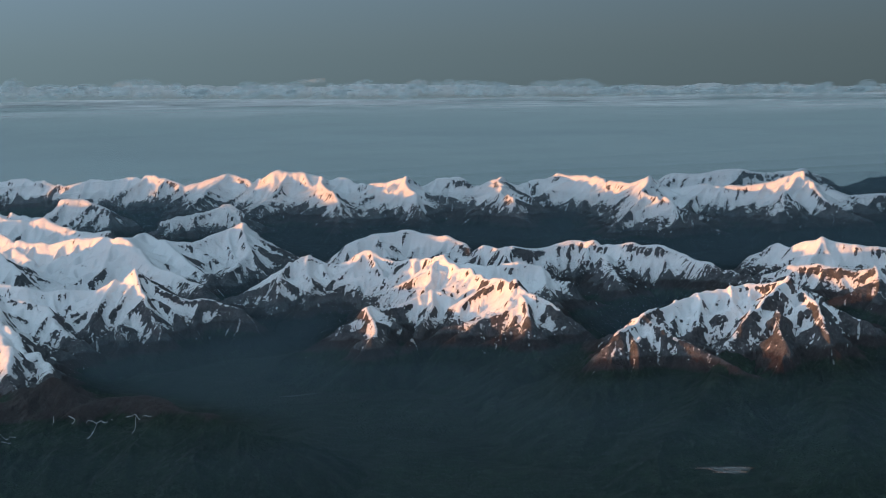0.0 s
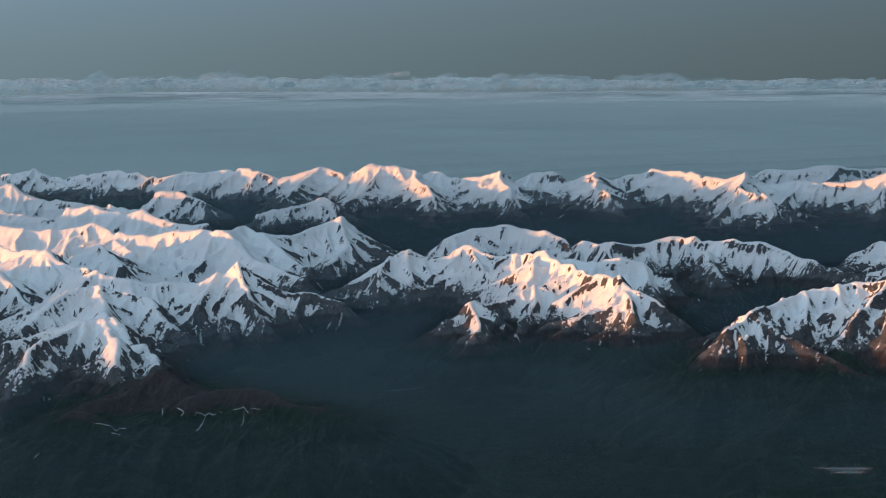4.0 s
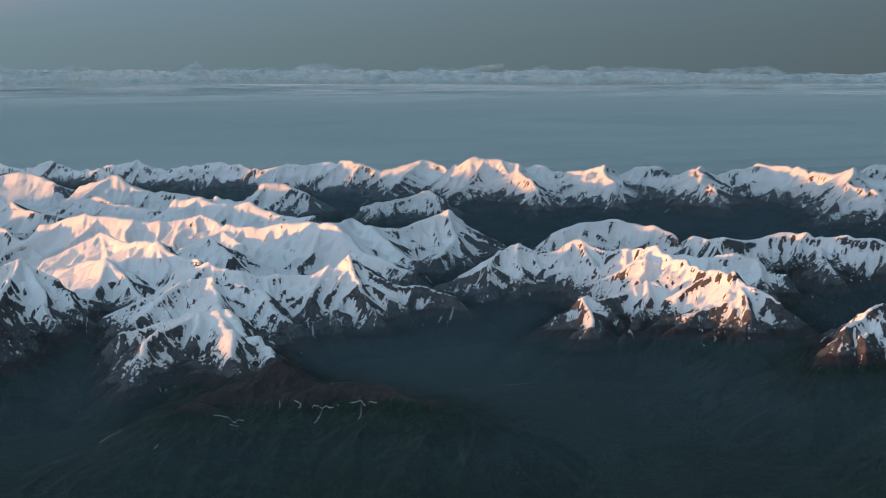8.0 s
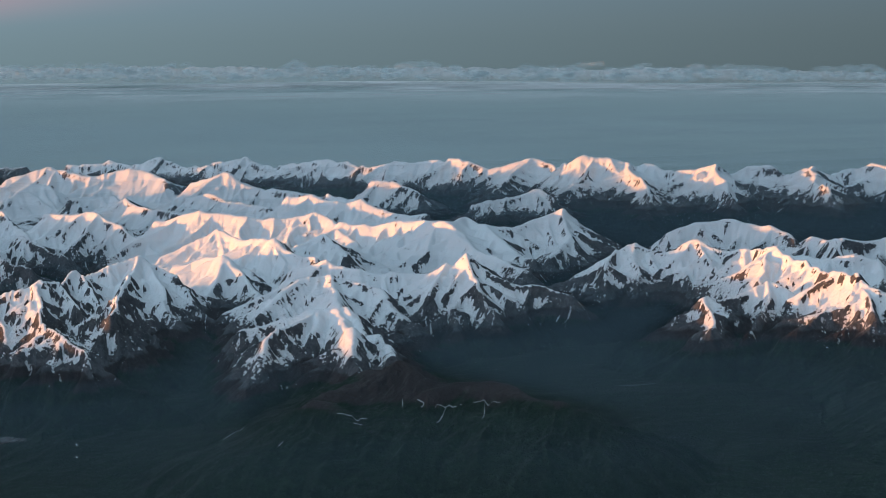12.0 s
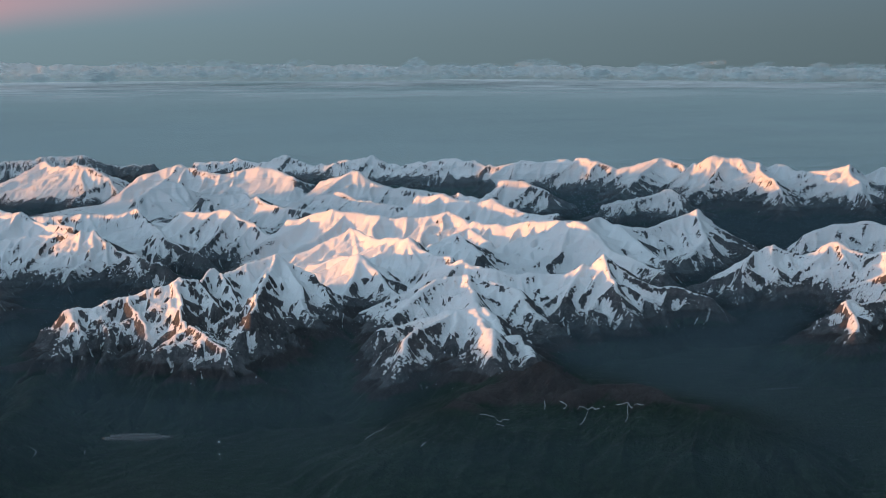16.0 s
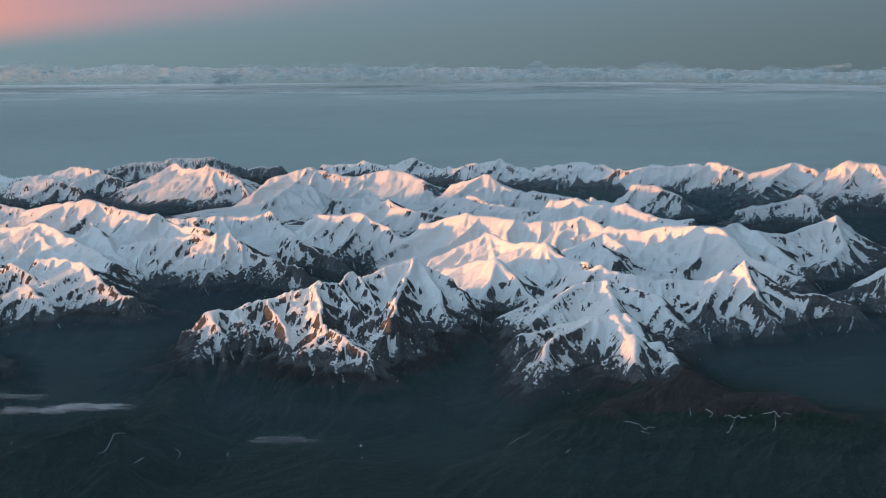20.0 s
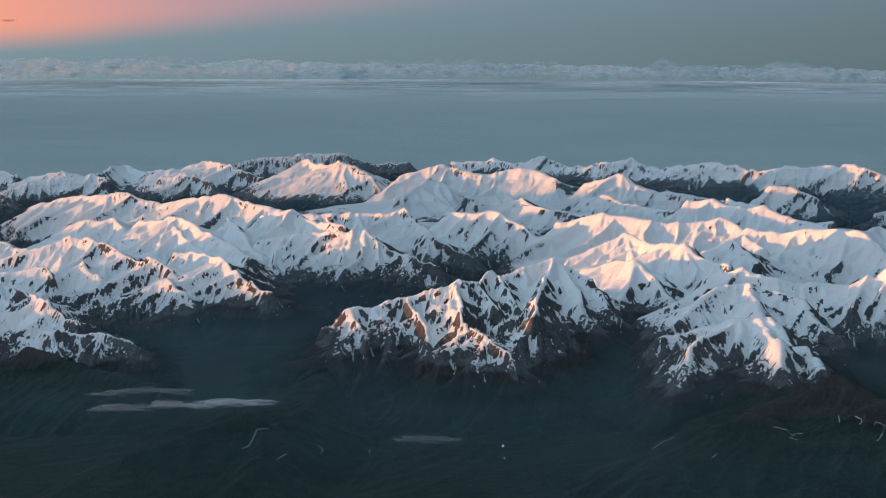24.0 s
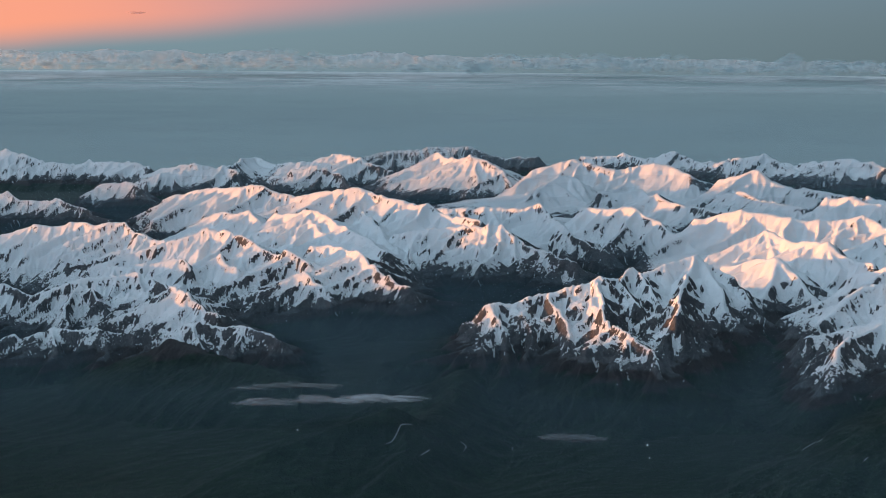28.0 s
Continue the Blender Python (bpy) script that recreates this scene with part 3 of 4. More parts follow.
def floor_height(x, y):
    """Deep valleys, and high basins full of snow."""
    back = 0.16 * np.clip(y - 1430 - np.clip(-x - 200, 0, 420), 0, 400)     # the land falls away behind the last ranges
    front = 0.10 * np.clip(720 - y, 0, 200)                                    # and towards the plain
    return snow_line(x, y) - 15.0 - back - front + 15.0 * high_basin(x, y) + 2.4 * value_noise(x, y, 70.0) + 0.9 * value_noise(x, y, 22.0, 6.0)


# a map of heights, 1 m to the cell
X0, Y0, NX, NY, CELL = -1640, 500, 2020, 1600, 1.0
gx = (X0 + CELL * np.arange(NX, dtype=np.float32))[None, :]
gy = (Y0 + CELL * np.arange(NY, dtype=np.float32))[:, None]
GX, GY = np.broadcast_to(gx, (NY, NX)), np.broadcast_to(gy, (NY, NX))
WX = GX + 2.6 * value_noise(GX, GY, 24.0) + 1.0 * value_noise(GX, GY, 8.0, 5.0)
WY = GY + 2.6 * value_noise(GX, GY, 24.0, 9.0) + 1.0 * value_noise(GX, GY, 8.0, 14.0)
HEIGHT = floor_height(GX, GY).astype(np.float32)
OWNER = np.full((NY, NX), -1, np.int16)
DROP = np.full((NY, NX), 30.0, np.float32)             # how far under its crest a place lies


def fall(d, steep, reach):
    """How far a slope has dropped at the distance d from its crest."""
    return steep * d / (1 + d / reach)


def raise_segment(p, q, steep, reach, radius, owner, round_top=0.6):
    lo = np.minimum(p[:2], q[:2]) - radius
    hi = np.maximum(p[:2], q[:2]) + radius
    i0, i1 = max(0, int((lo[0] - X0) / CELL)), min(NX, int((hi[0] - X0) / CELL) + 2)
    j0, j1 = max(0, int((lo[1] - Y0) / CELL)), min(NY, int((hi[1] - Y0) / CELL) + 2)
    if i0 >= i1 or j0 >= j1:
        return
    x, y = WX[j0:j1, i0:i1], WY[j0:j1, i0:i1]
    p, q = p.astype(np.float32), q.astype(np.float32)
    dx, dy = q[0] - p[0], q[1] - p[1]
    s = np.clip(((x - p[0]) * dx + (y - p[1]) * dy) / (dx * dx + dy * dy + np.float32(1e-6)), 0, 1)
    d = np.sqrt((x - p[0] - s * dx) ** 2 + (y - p[1] - s * dy) ** 2)
    far = (d / np.float32(radius)) ** 2
    d = np.sqrt(d * d + np.float32(round_top ** 2)) - np.float32(round_top)
    low = fall(d, np.float32(steep), np.float32(reach)) + 30 * far * far
    z = p[2] + s * (q[2] - p[2]) - low
    view = HEIGHT[j0:j1, i0:i1]
    up = z > view
    view[up] = z[up]
    OWNER[j0:j1, i0:i1][up] = owner
    DROP[j0:j1, i0:i1][up] = low[up]


def resample(points, step):
    seg = np.linalg.norm(np.diff(points[:, :2], axis=0), axis=1)
    along = np.concatenate([[0], np.cumsum(seg)])
    s = np.linspace(0, along[-1], max(2, int(along[-1] / step) + 1))
    return np.stack([np.interp(s, along, points[:, k]) for k in range(3)], 1)


def saddled(points, step, depth):
    """The crest line with saddles sunk between its summits."""
    line = resample(points, step)
    seg = np.linalg.norm(np.diff(points[:, :2], axis=0), axis=1)
    along = np.concatenate([[0], np.cumsum(seg)])
    s = np.linspace(0, along[-1], len(line))
    k = np.clip(np.searchsorted(along, s, side="right") - 1, 0, len(seg) - 1)
    f = np.clip((s - along[k]) / (seg[k] + 1e-6), 0, 1)
    line[:, 2] -= depth * np.minimum(seg[k], 45.0) * 4 * f * (1 - f) * rng.uniform(0.3, 1.5, len(seg))[k]
    return line


def grow(p, way, length, slant, bent):
    """A line that runs down from p, bending as it goes."""
    line, d, here = [p], 0.0, p[:2].copy()
    while d < length:
        bend = rng.normal(0, bent)
        way = np.array([way[0] * math.cos(bend) - way[1] * math.sin(bend), way[0] * math.sin(bend) + way[1] * math.cos(bend)])
        here = here + way * 6.0
        d += 6.0
        line.append(np.array([*here, p[2] - slant * fall(d, 1.12, 52.0) - 0.10 * d * d / length + rng.normal(0, 0.45)]))
    return line


RUGGED = {"rocky_massif": 1.0, "right_massif": 0.55, "left_snow_wall": 0.6, "near_left_massif": 0.5, "front_left_massif": 0.7, "center_massif": 0.5,
          "dark_far_range": 1.0, "far_spire_range": 0.9, "far_left_skyline": 0.7, "foothills": 0.3, "front_snow_dome": 0.4, "skyline_range": 0.35, "plateau_range": 0.3}
ROUND = {"front_snow_dome": 2.2, "high_snow_massif": 1.2, "long_snow_ridge": 1.6, "pink_ridge": 1.2, "snow_hump": 2.5, "middle_knoll": 2.5, "plateau_range": 2.2,
         "back_right_hills": 2.5, "pink_far_dome": 2.0, "foothills": 4.0}
FAR = ("skyline_range", "back_skyline", "far_spire_range", "far_left_skyline", "far_left_peak", "left_snow_range", "twin_snow_peak", "pink_far_dome")
CARVED = ("right_massif", "center_massif", "rocky_massif", "front_snow_dome", "sharp_peak_massif")      # their side ridges stand above
INNER = ("left_snow_range", "long_snow_ridge", "high_snow_massif", "mid_snow_wall", "left_snow_wall", "near_left_massif", "pink_ridge", "snow_hump", "snow_pyramid",
         "twin_snow_peak", "left_edge_ridge")
for owner, (massif, points) in enumerate(CRESTS):
    rugged, hill = RUGGED.get(massif, 0.0), massif == "foothills"
    STEEP, REACH = (0.75, 26.0) if hill else (1.15, 50.0)
    crest = saddled(points, 5.0, 0.0 if hill else 0.02 if massif in FAR else 0.05)
    if massif in FAR:                                # sharp little summits along the far crests
        teeth = value_noise(crest[:, 0], crest[:, 1], 13.0, owner * 0.37)
        crest[1:-1, 2] += (3.0 * np.abs(teeth) - 0.9)[1:-1]
    crest[1:-1, 2] += rng.normal(0, 0.35 + 0.5 * rugged, len(crest) - 2)
    reach = 60.0 if hill else 95.0
    for p, q in zip(crest[:-1], crest[1:]):
        raise_segment(p, q, STEEP, REACH, reach, owner, ROUND.get(massif, 0.5))
    if hill:
        continue
    # a few long spurs, then shorter ones run down from the crest on both sides, and lesser ones from the spurs
    for k in range(3, len(crest) - 2, 5 if massif in INNER else 400 if massif in CARVED else 8):
        p, t = crest[k], (crest[k + 1] - crest[k - 1])[:2]
        t = t / (np.hypot(*t) + 1e-6)
        for side in (-1, 1):
            turn = rng.normal(0, 0.5)
            way = side * np.array([-t[1], t[0]]) * math.cos(turn) + t * math.sin(turn)
            spur = grow(p - [0, 0, 0.2], way, rng.uniform(30, 70), 0.46, 0.16)
            for u, v in zip(spur[:-1], spur[1:]):
                raise_segment(u, v, 1.12, 40.0, 40.0, owner, 0.3)
    along, stop = 0.0, rng.uniform(4, 10)
    for p, q in zip(crest[:-1], crest[1:]):
        along += np.hypot(*(q - p)[:2])
        if along < stop:
            continue
        along, stop = 0.0, 7 + rng.exponential(8)
        t = (q - p)[:2] / (np.hypot(*(q - p)[:2]) + 1e-6)
        for side in (-1, 1):
            turn = rng.normal(0, 0.45)
            way = side * np.array([-t[1], t[0]]) * math.cos(turn) + t * math.sin(turn)
            length = rng.uniform(10, 30) if massif in CARVED else rng.uniform(16, 52)
            spur = grow(p - [0, 0, 0.3], way, length, 0.55, 0.22)
            for n, (u, v) in enumerate(zip(spur[:-1], spur[1:])):
                raise_segment(u, v, 1.12, 36.0, 26.0, owner, 0.3)
                w = (v - u)[:2] / np.hypot(*(v - u)[:2])
                for s2 in (-1, 1):
                    if n and rng.random() < 0.75:
                        turn = s2 * rng.uniform(0.6, 1.15)
                        c = np.array([w[0] * math.cos(turn) - w[1] * math.sin(turn), w[0] * math.sin(turn) + w[1] * math.cos(turn)])
                        twig = grow(u - [0, 0, 0.2], c, rng.uniform(6, 16), 0.75, 0.15)
                        for e, f in zip(twig[:-1], twig[1:]):
                            raise_segment(e, f, 1.2, 20.0, 12.0, owner, 0.3)

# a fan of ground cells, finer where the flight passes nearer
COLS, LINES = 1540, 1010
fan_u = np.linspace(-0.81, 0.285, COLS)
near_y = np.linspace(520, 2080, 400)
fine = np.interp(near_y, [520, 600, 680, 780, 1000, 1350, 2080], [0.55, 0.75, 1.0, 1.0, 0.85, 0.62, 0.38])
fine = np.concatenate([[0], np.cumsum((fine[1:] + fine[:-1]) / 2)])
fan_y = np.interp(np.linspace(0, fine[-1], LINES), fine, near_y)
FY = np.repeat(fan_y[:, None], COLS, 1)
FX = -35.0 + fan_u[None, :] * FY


def sample(field, x, y):
    u, v = np.clip((x - X0) / CELL, 0, NX - 1.01), np.clip((y - Y0) / CELL, 0, NY - 1.01)
    i, j = u.astype(np.int32), v.astype(np.int32)
    fu, fv = (u - i).astype(np.float32), (v - j).astype(np.float32)
    a = field[j, i] * (1 - fu) + field[j, i + 1] * fu
    b = field[j + 1, i] * (1 - fu) + field[j + 1, i + 1] * fu
    return a * (1 - fv) + b * fv


def blurred(z, n):
    """The mean over 2n + 1 cells each way."""
    for axis in (0, 1):
        c = np.cumsum(np.pad(z.astype(np.float64), [(n + 1, n) if k == axis else (0, 0) for k in (0, 1)], mode="edge"), axis=axis)
        z = (np.take(c, range(2 * n + 1, c.shape[axis]), axis) - np.take(c, range(0, c.shape[axis] - 2 * n - 1), axis)) / (2 * n + 1)
    return z


def slopes(z):
    """The rise towards the east and towards the north."""
    sx = np.gradient(z, axis=1) / np.gradient(FX, axis=1)
    return sx, (np.gradient(z, axis=0) - sx * np.gradient(FX, axis=0)) / np.gradient(FY, axis=0)


def gullies(x, y, sx, sy, size, seed):
    """Ribs (1) and gullies (-1) that run straight down the slope, about that far apart."""
    x, y = (x / size).astype(np.float32), (y / size).astype(np.float32)
    s = np.sqrt(sx * sx + sy * sy) + 1e-4
    ax, ay = (-sy / s).astype(np.float32), (sx / s).astype(np.float32)
    i, j = np.floor(x).astype(np.int32), np.floor(y).astype(np.int32)
    total, weight = np.zeros_like(x), np.zeros_like(x)
    for di in (-1, 0, 1):
        for dj in (-1, 0, 1):
            a, b = (i + di + seed * 37) & 255, (j + dj + seed * 11) & 255
            px = x - (i + di) - 0.15 - 0.7 * GRID[b, a]
            py = y - (j + dj) - 0.15 - 0.7 * GRID[a, b]
            w = np.maximum(1 - (px * px + py * py) / 2.2, 0) ** 2
            total += w * np.cos(6.2832 * (px * ax + py * ay))
            weight += w
    return total / (weight + 1e-4)


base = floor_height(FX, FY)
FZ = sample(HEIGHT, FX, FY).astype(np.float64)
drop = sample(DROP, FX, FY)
above = np.clip((FZ - base) / 6.0, 0, 1)
rough_of = np.array([RUGGED.get(m, 0.0) for m, _ in CRESTS] + [0.25], np.float32)
hill_of = np.array([m == "foothills" for m, _ in CRESTS] + [False])
fi, fj = np.clip(((FX - X0) / CELL).astype(int), 0, NX - 1), np.clip(((FY - Y0) / CELL).astype(int), 0, NY - 1)
hilly = hill_of[OWNER[fj, fi]]
rugged = blurred(rough_of[OWNER[fj, fi]], 6)
worn = 0.75 + 0.35 * value_noise(FX, FY, 45.0, 12.0)      # some faces are smoother than others
rib = np.zeros_like(FZ)
TX = FX + 1.3 * value_noise(FX, FY, 7.0, 21.0) + 0.5 * value_noise(FX, FY, 2.6, 23.0)
TY = FY + 1.3 * value_noise(FX, FY, 7.0, 27.0) + 0.5 * value_noise(FX, FY, 2.6, 29.0)
for k, (size, amp, soft) in enumerate(((26.0, 1.6, 7), (12.0, 2.0, 3), (5.5, 1.5, 1), (2.8, 0.8, 0))):
    sx, sy = slopes(blurred(FZ, soft) if soft else FZ)
    s = np.hypot(sx, sy)
    e = gullies(TX, TY, sx, sy, size, k + 1)
    sharp = 1 - 2 * np.sqrt(np.maximum(0.5 * (1 - e), 0) + 0.003)
    share = np.clip(s / 0.5, 0, 1.25) * np.clip(drop / (2.6 * amp), 0.12, 1) * worn * (0.8 + 0.7 * rugged)
    if k > 1:                                              # forest hides the small gullies
        share = share * np.clip((FZ - snow_line(FX, FY) + 13.0) / 7.0, 0.3, 1)
    FZ = FZ + amp * share * sharp
    rib = rib + (0.10, 0.22, 0.36, 0.32)[k] * e
lumps = (1 - np.abs(value_noise(FX, FY, 4.2, 31.0))) * 0.5 + (1 - np.abs(value_noise(FX, FY, 1.9, 33.0))) * 0.3
FZ = FZ + (lumps - 0.4) * np.clip(above, 0.25, 1) * (0.5 + 1.3 * rugged)      # crags and drifts
rim = np.minimum(np.minimum(np.arange(COLS)[None, :], COLS - 1 - np.arange(COLS)[None, :]) / 25.0,
                 np.minimum(np.arange(LINES)[:, None], LINES - 1 - np.arange(LINES)[:, None]) / 20.0)
FZ = np.where(rim < 1, -45 + (FZ + 45) * np.clip(rim, 0, 1), FZ)

# masks for snow, rock and forest
slope_x, slope_y = slopes(FZ)
steep = np.hypot(slope_x, slope_y)
form = np.hypot(*slopes(blurred(FZ, 3)))                   # the steepness of the whole face
hollow = np.clip(blurred(FZ, 5) - FZ, -1.5, 1.5)           # gullies keep their snow, ribs lose it
near = np.clip((950 - FY) / 120, 0, 1)
lift_of = np.array([{"front_snow_dome": 1.2, "right_massif": -2.0, "rocky_massif": -1.0}.get(m, 0.0) for m, _ in CRESTS] + [0.0], np.float32)
lift = blurred(lift_of[OWNER[fj, fi]], 8)
rel = FZ - snow_line(FX, FY) + 1.6 - 0.6 * near - 3.8 * near * np.clip((FX + 40) / 50, 0, 1) - 1.2 * np.clip((rugged - 0.65) / 0.3, 0, 1) * near + 5.0 * high_basin(FX, FY) + lift
wobble = 2.2 * value_noise(FX, FY, 40.0, 1.0) + 1.4 * value_noise(FX, FY, 9.0, 4.0)
broad_x, broad_y = slopes(blurred(FZ, 8))
east = broad_x / (np.hypot(broad_x, broad_y) + 0.1)        # falls towards the east: under zero
crown = np.clip(rel / 18.0, 0, 1)
cover = (rel + wobble + 1.2 * hollow - 1.8 * rib + 2.4 * value_noise(FX, FY, 3.5, 15.0)) / 4.0
face = (1.27 + 0.46 * crown + 0.10 * rugged + 0.22 * value_noise(FX, FY, 30.0, 2.0) + 0.10 * value_noise(FX, FY, 5.0, 8.0) + 0.24 * east - 0.62 * form - 0.38 * steep + 0.44 * hollow - 0.42 * rib) * 2.6
snow = np.clip(0.5 + 0.5 * np.minimum(cover, face), 0, 1)
thin = np.array([0.6 if m == "dark_far_range" else 1.0 for m, _ in CRESTS] + [1.0], np.float32)[OWNER[fj, fi]]
snow = thin * np.where(hilly, 0.0, snow)
rock = np.clip((rel + 5.0 + wobble) / 4.0, 0, 1)
fringe = np.where(hilly, 0.5, 1.0) * (np.clip((rel + 11.0) / 4.0, 0, 1) * np.clip(1 - (rel - 1.0) / 4.0, 0, 1) * np.clip(0.4 - 1.5 * rib, 0, 1))
rock = np.where(hilly, 0.0, rock)
wood = 1 - np.clip((rel + 9.5 - 6.0 * hilly + wobble) / 5.0, 0, 1)


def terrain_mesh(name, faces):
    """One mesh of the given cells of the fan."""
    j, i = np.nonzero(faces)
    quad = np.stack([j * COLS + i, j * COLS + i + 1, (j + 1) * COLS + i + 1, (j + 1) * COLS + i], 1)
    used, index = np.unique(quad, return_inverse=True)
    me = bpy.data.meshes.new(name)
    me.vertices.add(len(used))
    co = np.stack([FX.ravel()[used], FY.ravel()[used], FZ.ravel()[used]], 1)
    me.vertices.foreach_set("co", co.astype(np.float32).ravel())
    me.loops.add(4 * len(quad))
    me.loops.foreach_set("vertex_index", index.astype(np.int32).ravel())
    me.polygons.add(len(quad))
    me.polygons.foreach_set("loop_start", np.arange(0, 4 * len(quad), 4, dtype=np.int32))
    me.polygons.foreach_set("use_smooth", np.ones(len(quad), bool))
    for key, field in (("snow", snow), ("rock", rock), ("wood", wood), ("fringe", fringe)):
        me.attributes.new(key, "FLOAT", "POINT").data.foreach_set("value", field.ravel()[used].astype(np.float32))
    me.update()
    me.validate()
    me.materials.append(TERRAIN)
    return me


cx, cy = FX[:-1, :-1], FY[:-1, :-1]
ci = np.clip(((cx - X0) / CELL).astype(int), 0, NX - 1)
cj = np.clip(((cy - Y0) / CELL).astype(int), 0, NY - 1)
cell_owner = OWNER[cj, ci]
cell_owner[(cx < X0) | (cy < Y0)] = -1


def pieces(owner):
    """A number for each connected piece of cells of one owner."""
    label = np.arange(owner.size).reshape(owner.shape)
    for _ in range(60):
        before = label
        for _ in range(2):
            own, flat = np.ascontiguousarray(owner).ravel(), np.ascontiguousarray(label).ravel()
            cut = np.ones(own.size, bool)
            cut[1:] = own[1:] != own[:-1]
            cut[::owner.shape[1]] = True
            first = np.flatnonzero(cut)
            most = np.maximum.reduceat(flat, first)
            label = np.repeat(most, np.diff(np.append(first, own.size))).reshape(owner.shape).T
            owner = owner.T
        if np.array_equal(before, label):
            break
    return label


# each crest keeps its largest piece, the valleys their wide ones; crumbs go to their neighbours
label = pieces(cell_owner)
ids, where, count = np.unique(label, return_inverse=True, return_counts=True)
where = where.reshape(label.shape)
piece_owner = cell_owner.ravel()[ids]
keep = np.zeros(len(ids), bool)
for k in np.unique(piece_owner):
    mine = np.flatnonzero(piece_owner == k)
    if k >= 0:
        keep[mine[np.argmax(count[mine])]] = True
    else:
        keep[mine[count[mine] > 1500]] = True
final = np.where(keep[where], where, -1)
while (final < 0).any():
    grown = final.copy()
    for axis, shift in ((0, 1), (0, -1), (1, 1), (1, -1)):
        near = np.roll(final, shift, axis)
        grown = np.where((grown < 0) & (near >= 0), near, grown)
    final = grown
for k in np.flatnonzero(keep & (piece_owner < 0)):
    faces = final == k
    high = float((snow[:-1, :-1])[faces].mean()) > 0.4
    ob = new("snow_basin" if high else "valley_floor", terrain_mesh("valley", faces))
    tagged(ob, "smooth white snow basin between mountain ridges" if high else "dark forested valley floor between snowy mountains", "valley", kind="structure")
PIECE = {int(piece_owner[k]): final == k for k in np.flatnonzero(keep & (piece_owner >= 0))}
LOOKS = {
    "right_massif": "rugged snowy mountain with pink sunlit crags above dark scree",
    "back_right_hills": "low rounded snowy hills behind a rugged mountain",
    "center_massif": "pyramid-topped snowy mountain with fluted dark gullies",
    "plateau_range": "long flat-topped snowy range with grey rocky flanks",
    "middle_knoll": "small rounded snowy hill behind a pyramid-topped mountain",
    "high_snow_massif": "broad smooth snowy mountain with one rocky summit",
    "sharp_peak_massif": "sharp white snowy peak with a long low spur",
    "front_snow_dome": "rounded snow dome with two pink rocky spurs",
    "pink_ridge": "smooth pink sunlit snow ridge above a snow basin",
    "long_snow_ridge": "long gentle snow ridge with soft white humps",
    "snow_hump": "low white snow hump between inner ranges",
    "rocky_massif": "jagged dark rocky mountain with snow couloirs beside a valley",
    "left_snow_wall": "steep snowy wall with dark ribs above a deep valley",
    "mid_snow_wall": "white snowy wall with rocky lower ribs",
    "snow_pyramid": "small pointed snowy peak among white ridges",
    "twin_snow_peak": "twin snowy summit with a smooth saddle",
    "pink_far_peak": "distant snowy peak with pink light on its top",
    "far_left_peak": "distant pointed snowy peak with dark lower slopes",
    "dark_far_range": "distant dark range with little snow on the horizon",
    "far_spire_range": "distant grey range with a sharp rocky spire",
    "skyline_range": "long distant snowy range with rocky spurs along the skyline",
    "back_skyline": "faint distant snowy range behind the skyline",
    "pink_far_dome": "distant dome-shaped mountain with pink fluted snow",
    "left_snow_range": "chain of white snow ridges with rocky tips",
    "near_left_massif": "broken snowy mountain with dark ribs above a valley mouth",
    "front_left_massif": "snowy mountain with pink summit and dark rocky foot",
    "far_left_skyline": "distant dark snowy range along the western skyline",
    "left_edge_ridge": "smooth white snow ridge under a dark range",
    "foothills": "low dark wooded foothills with thin snow gullies",
}
for massif, text in LOOKS.items():
    lines = [k for k, (m, _) in enumerate(CRESTS) if m == massif and k in PIECE]
    if not lines:
        continue
    centre = Vector(np.concatenate([CRESTS[k][1] for k in lines]).mean(0))
    centre.z = float(snow_line(centre.x, centre.y)) - 15.0
    thing = tagged(new("foothill" if massif == "foothills" else "mountain"), text, "hill" if massif == "foothills" else "mountain", "mountains")
    thing.location = centre
    for n, k in enumerate(lines):
        part_ob = new("main_crest" if n == 0 else "side_ridge", terrain_mesh("ridge", PIECE[k]))
        part_ob.parent = thing
        part_ob.matrix_parent_inverse = Matrix.Translation(-centre)


# ---- unseen low range added west of the flight, keeps evening sun off lowlands ----
# its higher top near y 500 to 522 is set to shade the valley wisps
west = resample(np.array([(-400, 150, 13), (-470, 400, 15), (-490, 450, 11), (-502, 482, 11), (-512, 500, 19), (-524, 522, 19), (-537, 546, 10), (-590, 630, 7), (-640, 700, 4), (-760, 850, 1), (-900, 1020, -5)], float), 8.0)
side = np.stack([-np.gradient(west[:, 1]), np.gradient(west[:, 0])], 1)
side /= np.linalg.norm(side, axis=1)[:, None]
verts, faces = [], []
for off, low in ((-60, 52), (-38, 22), (-18, 7), (-6, 1.2), (0, 0), (6, 1.2), (18, 7), (38, 22), (60, 52)):
    x, y = west[:, 0] + off * side[:, 0], west[:, 1] + off * side[:, 1]
    z = west[:, 2] - low + (0.8 + 0.05 * abs(off)) * value_noise(x, y, 17.0, 3.0) + 1.2 * value_noise(x, y, 45.0, 6.0)
    verts += np.stack([x, y, z], 1).tolist()
n = len(west)
for k in range(8):
    faces += [(k * n + i, k * n + i + 1, (k + 1) * n + i + 1, (k + 1) * n + i) for i in range(n - 1)]
me = bpy.data.meshes.new("unseen_shade_range")
me.from_pydata(verts, [], faces)
me.polygons.foreach_set("use_smooth", [True] * len(faces))
me.materials.append(SCREE)
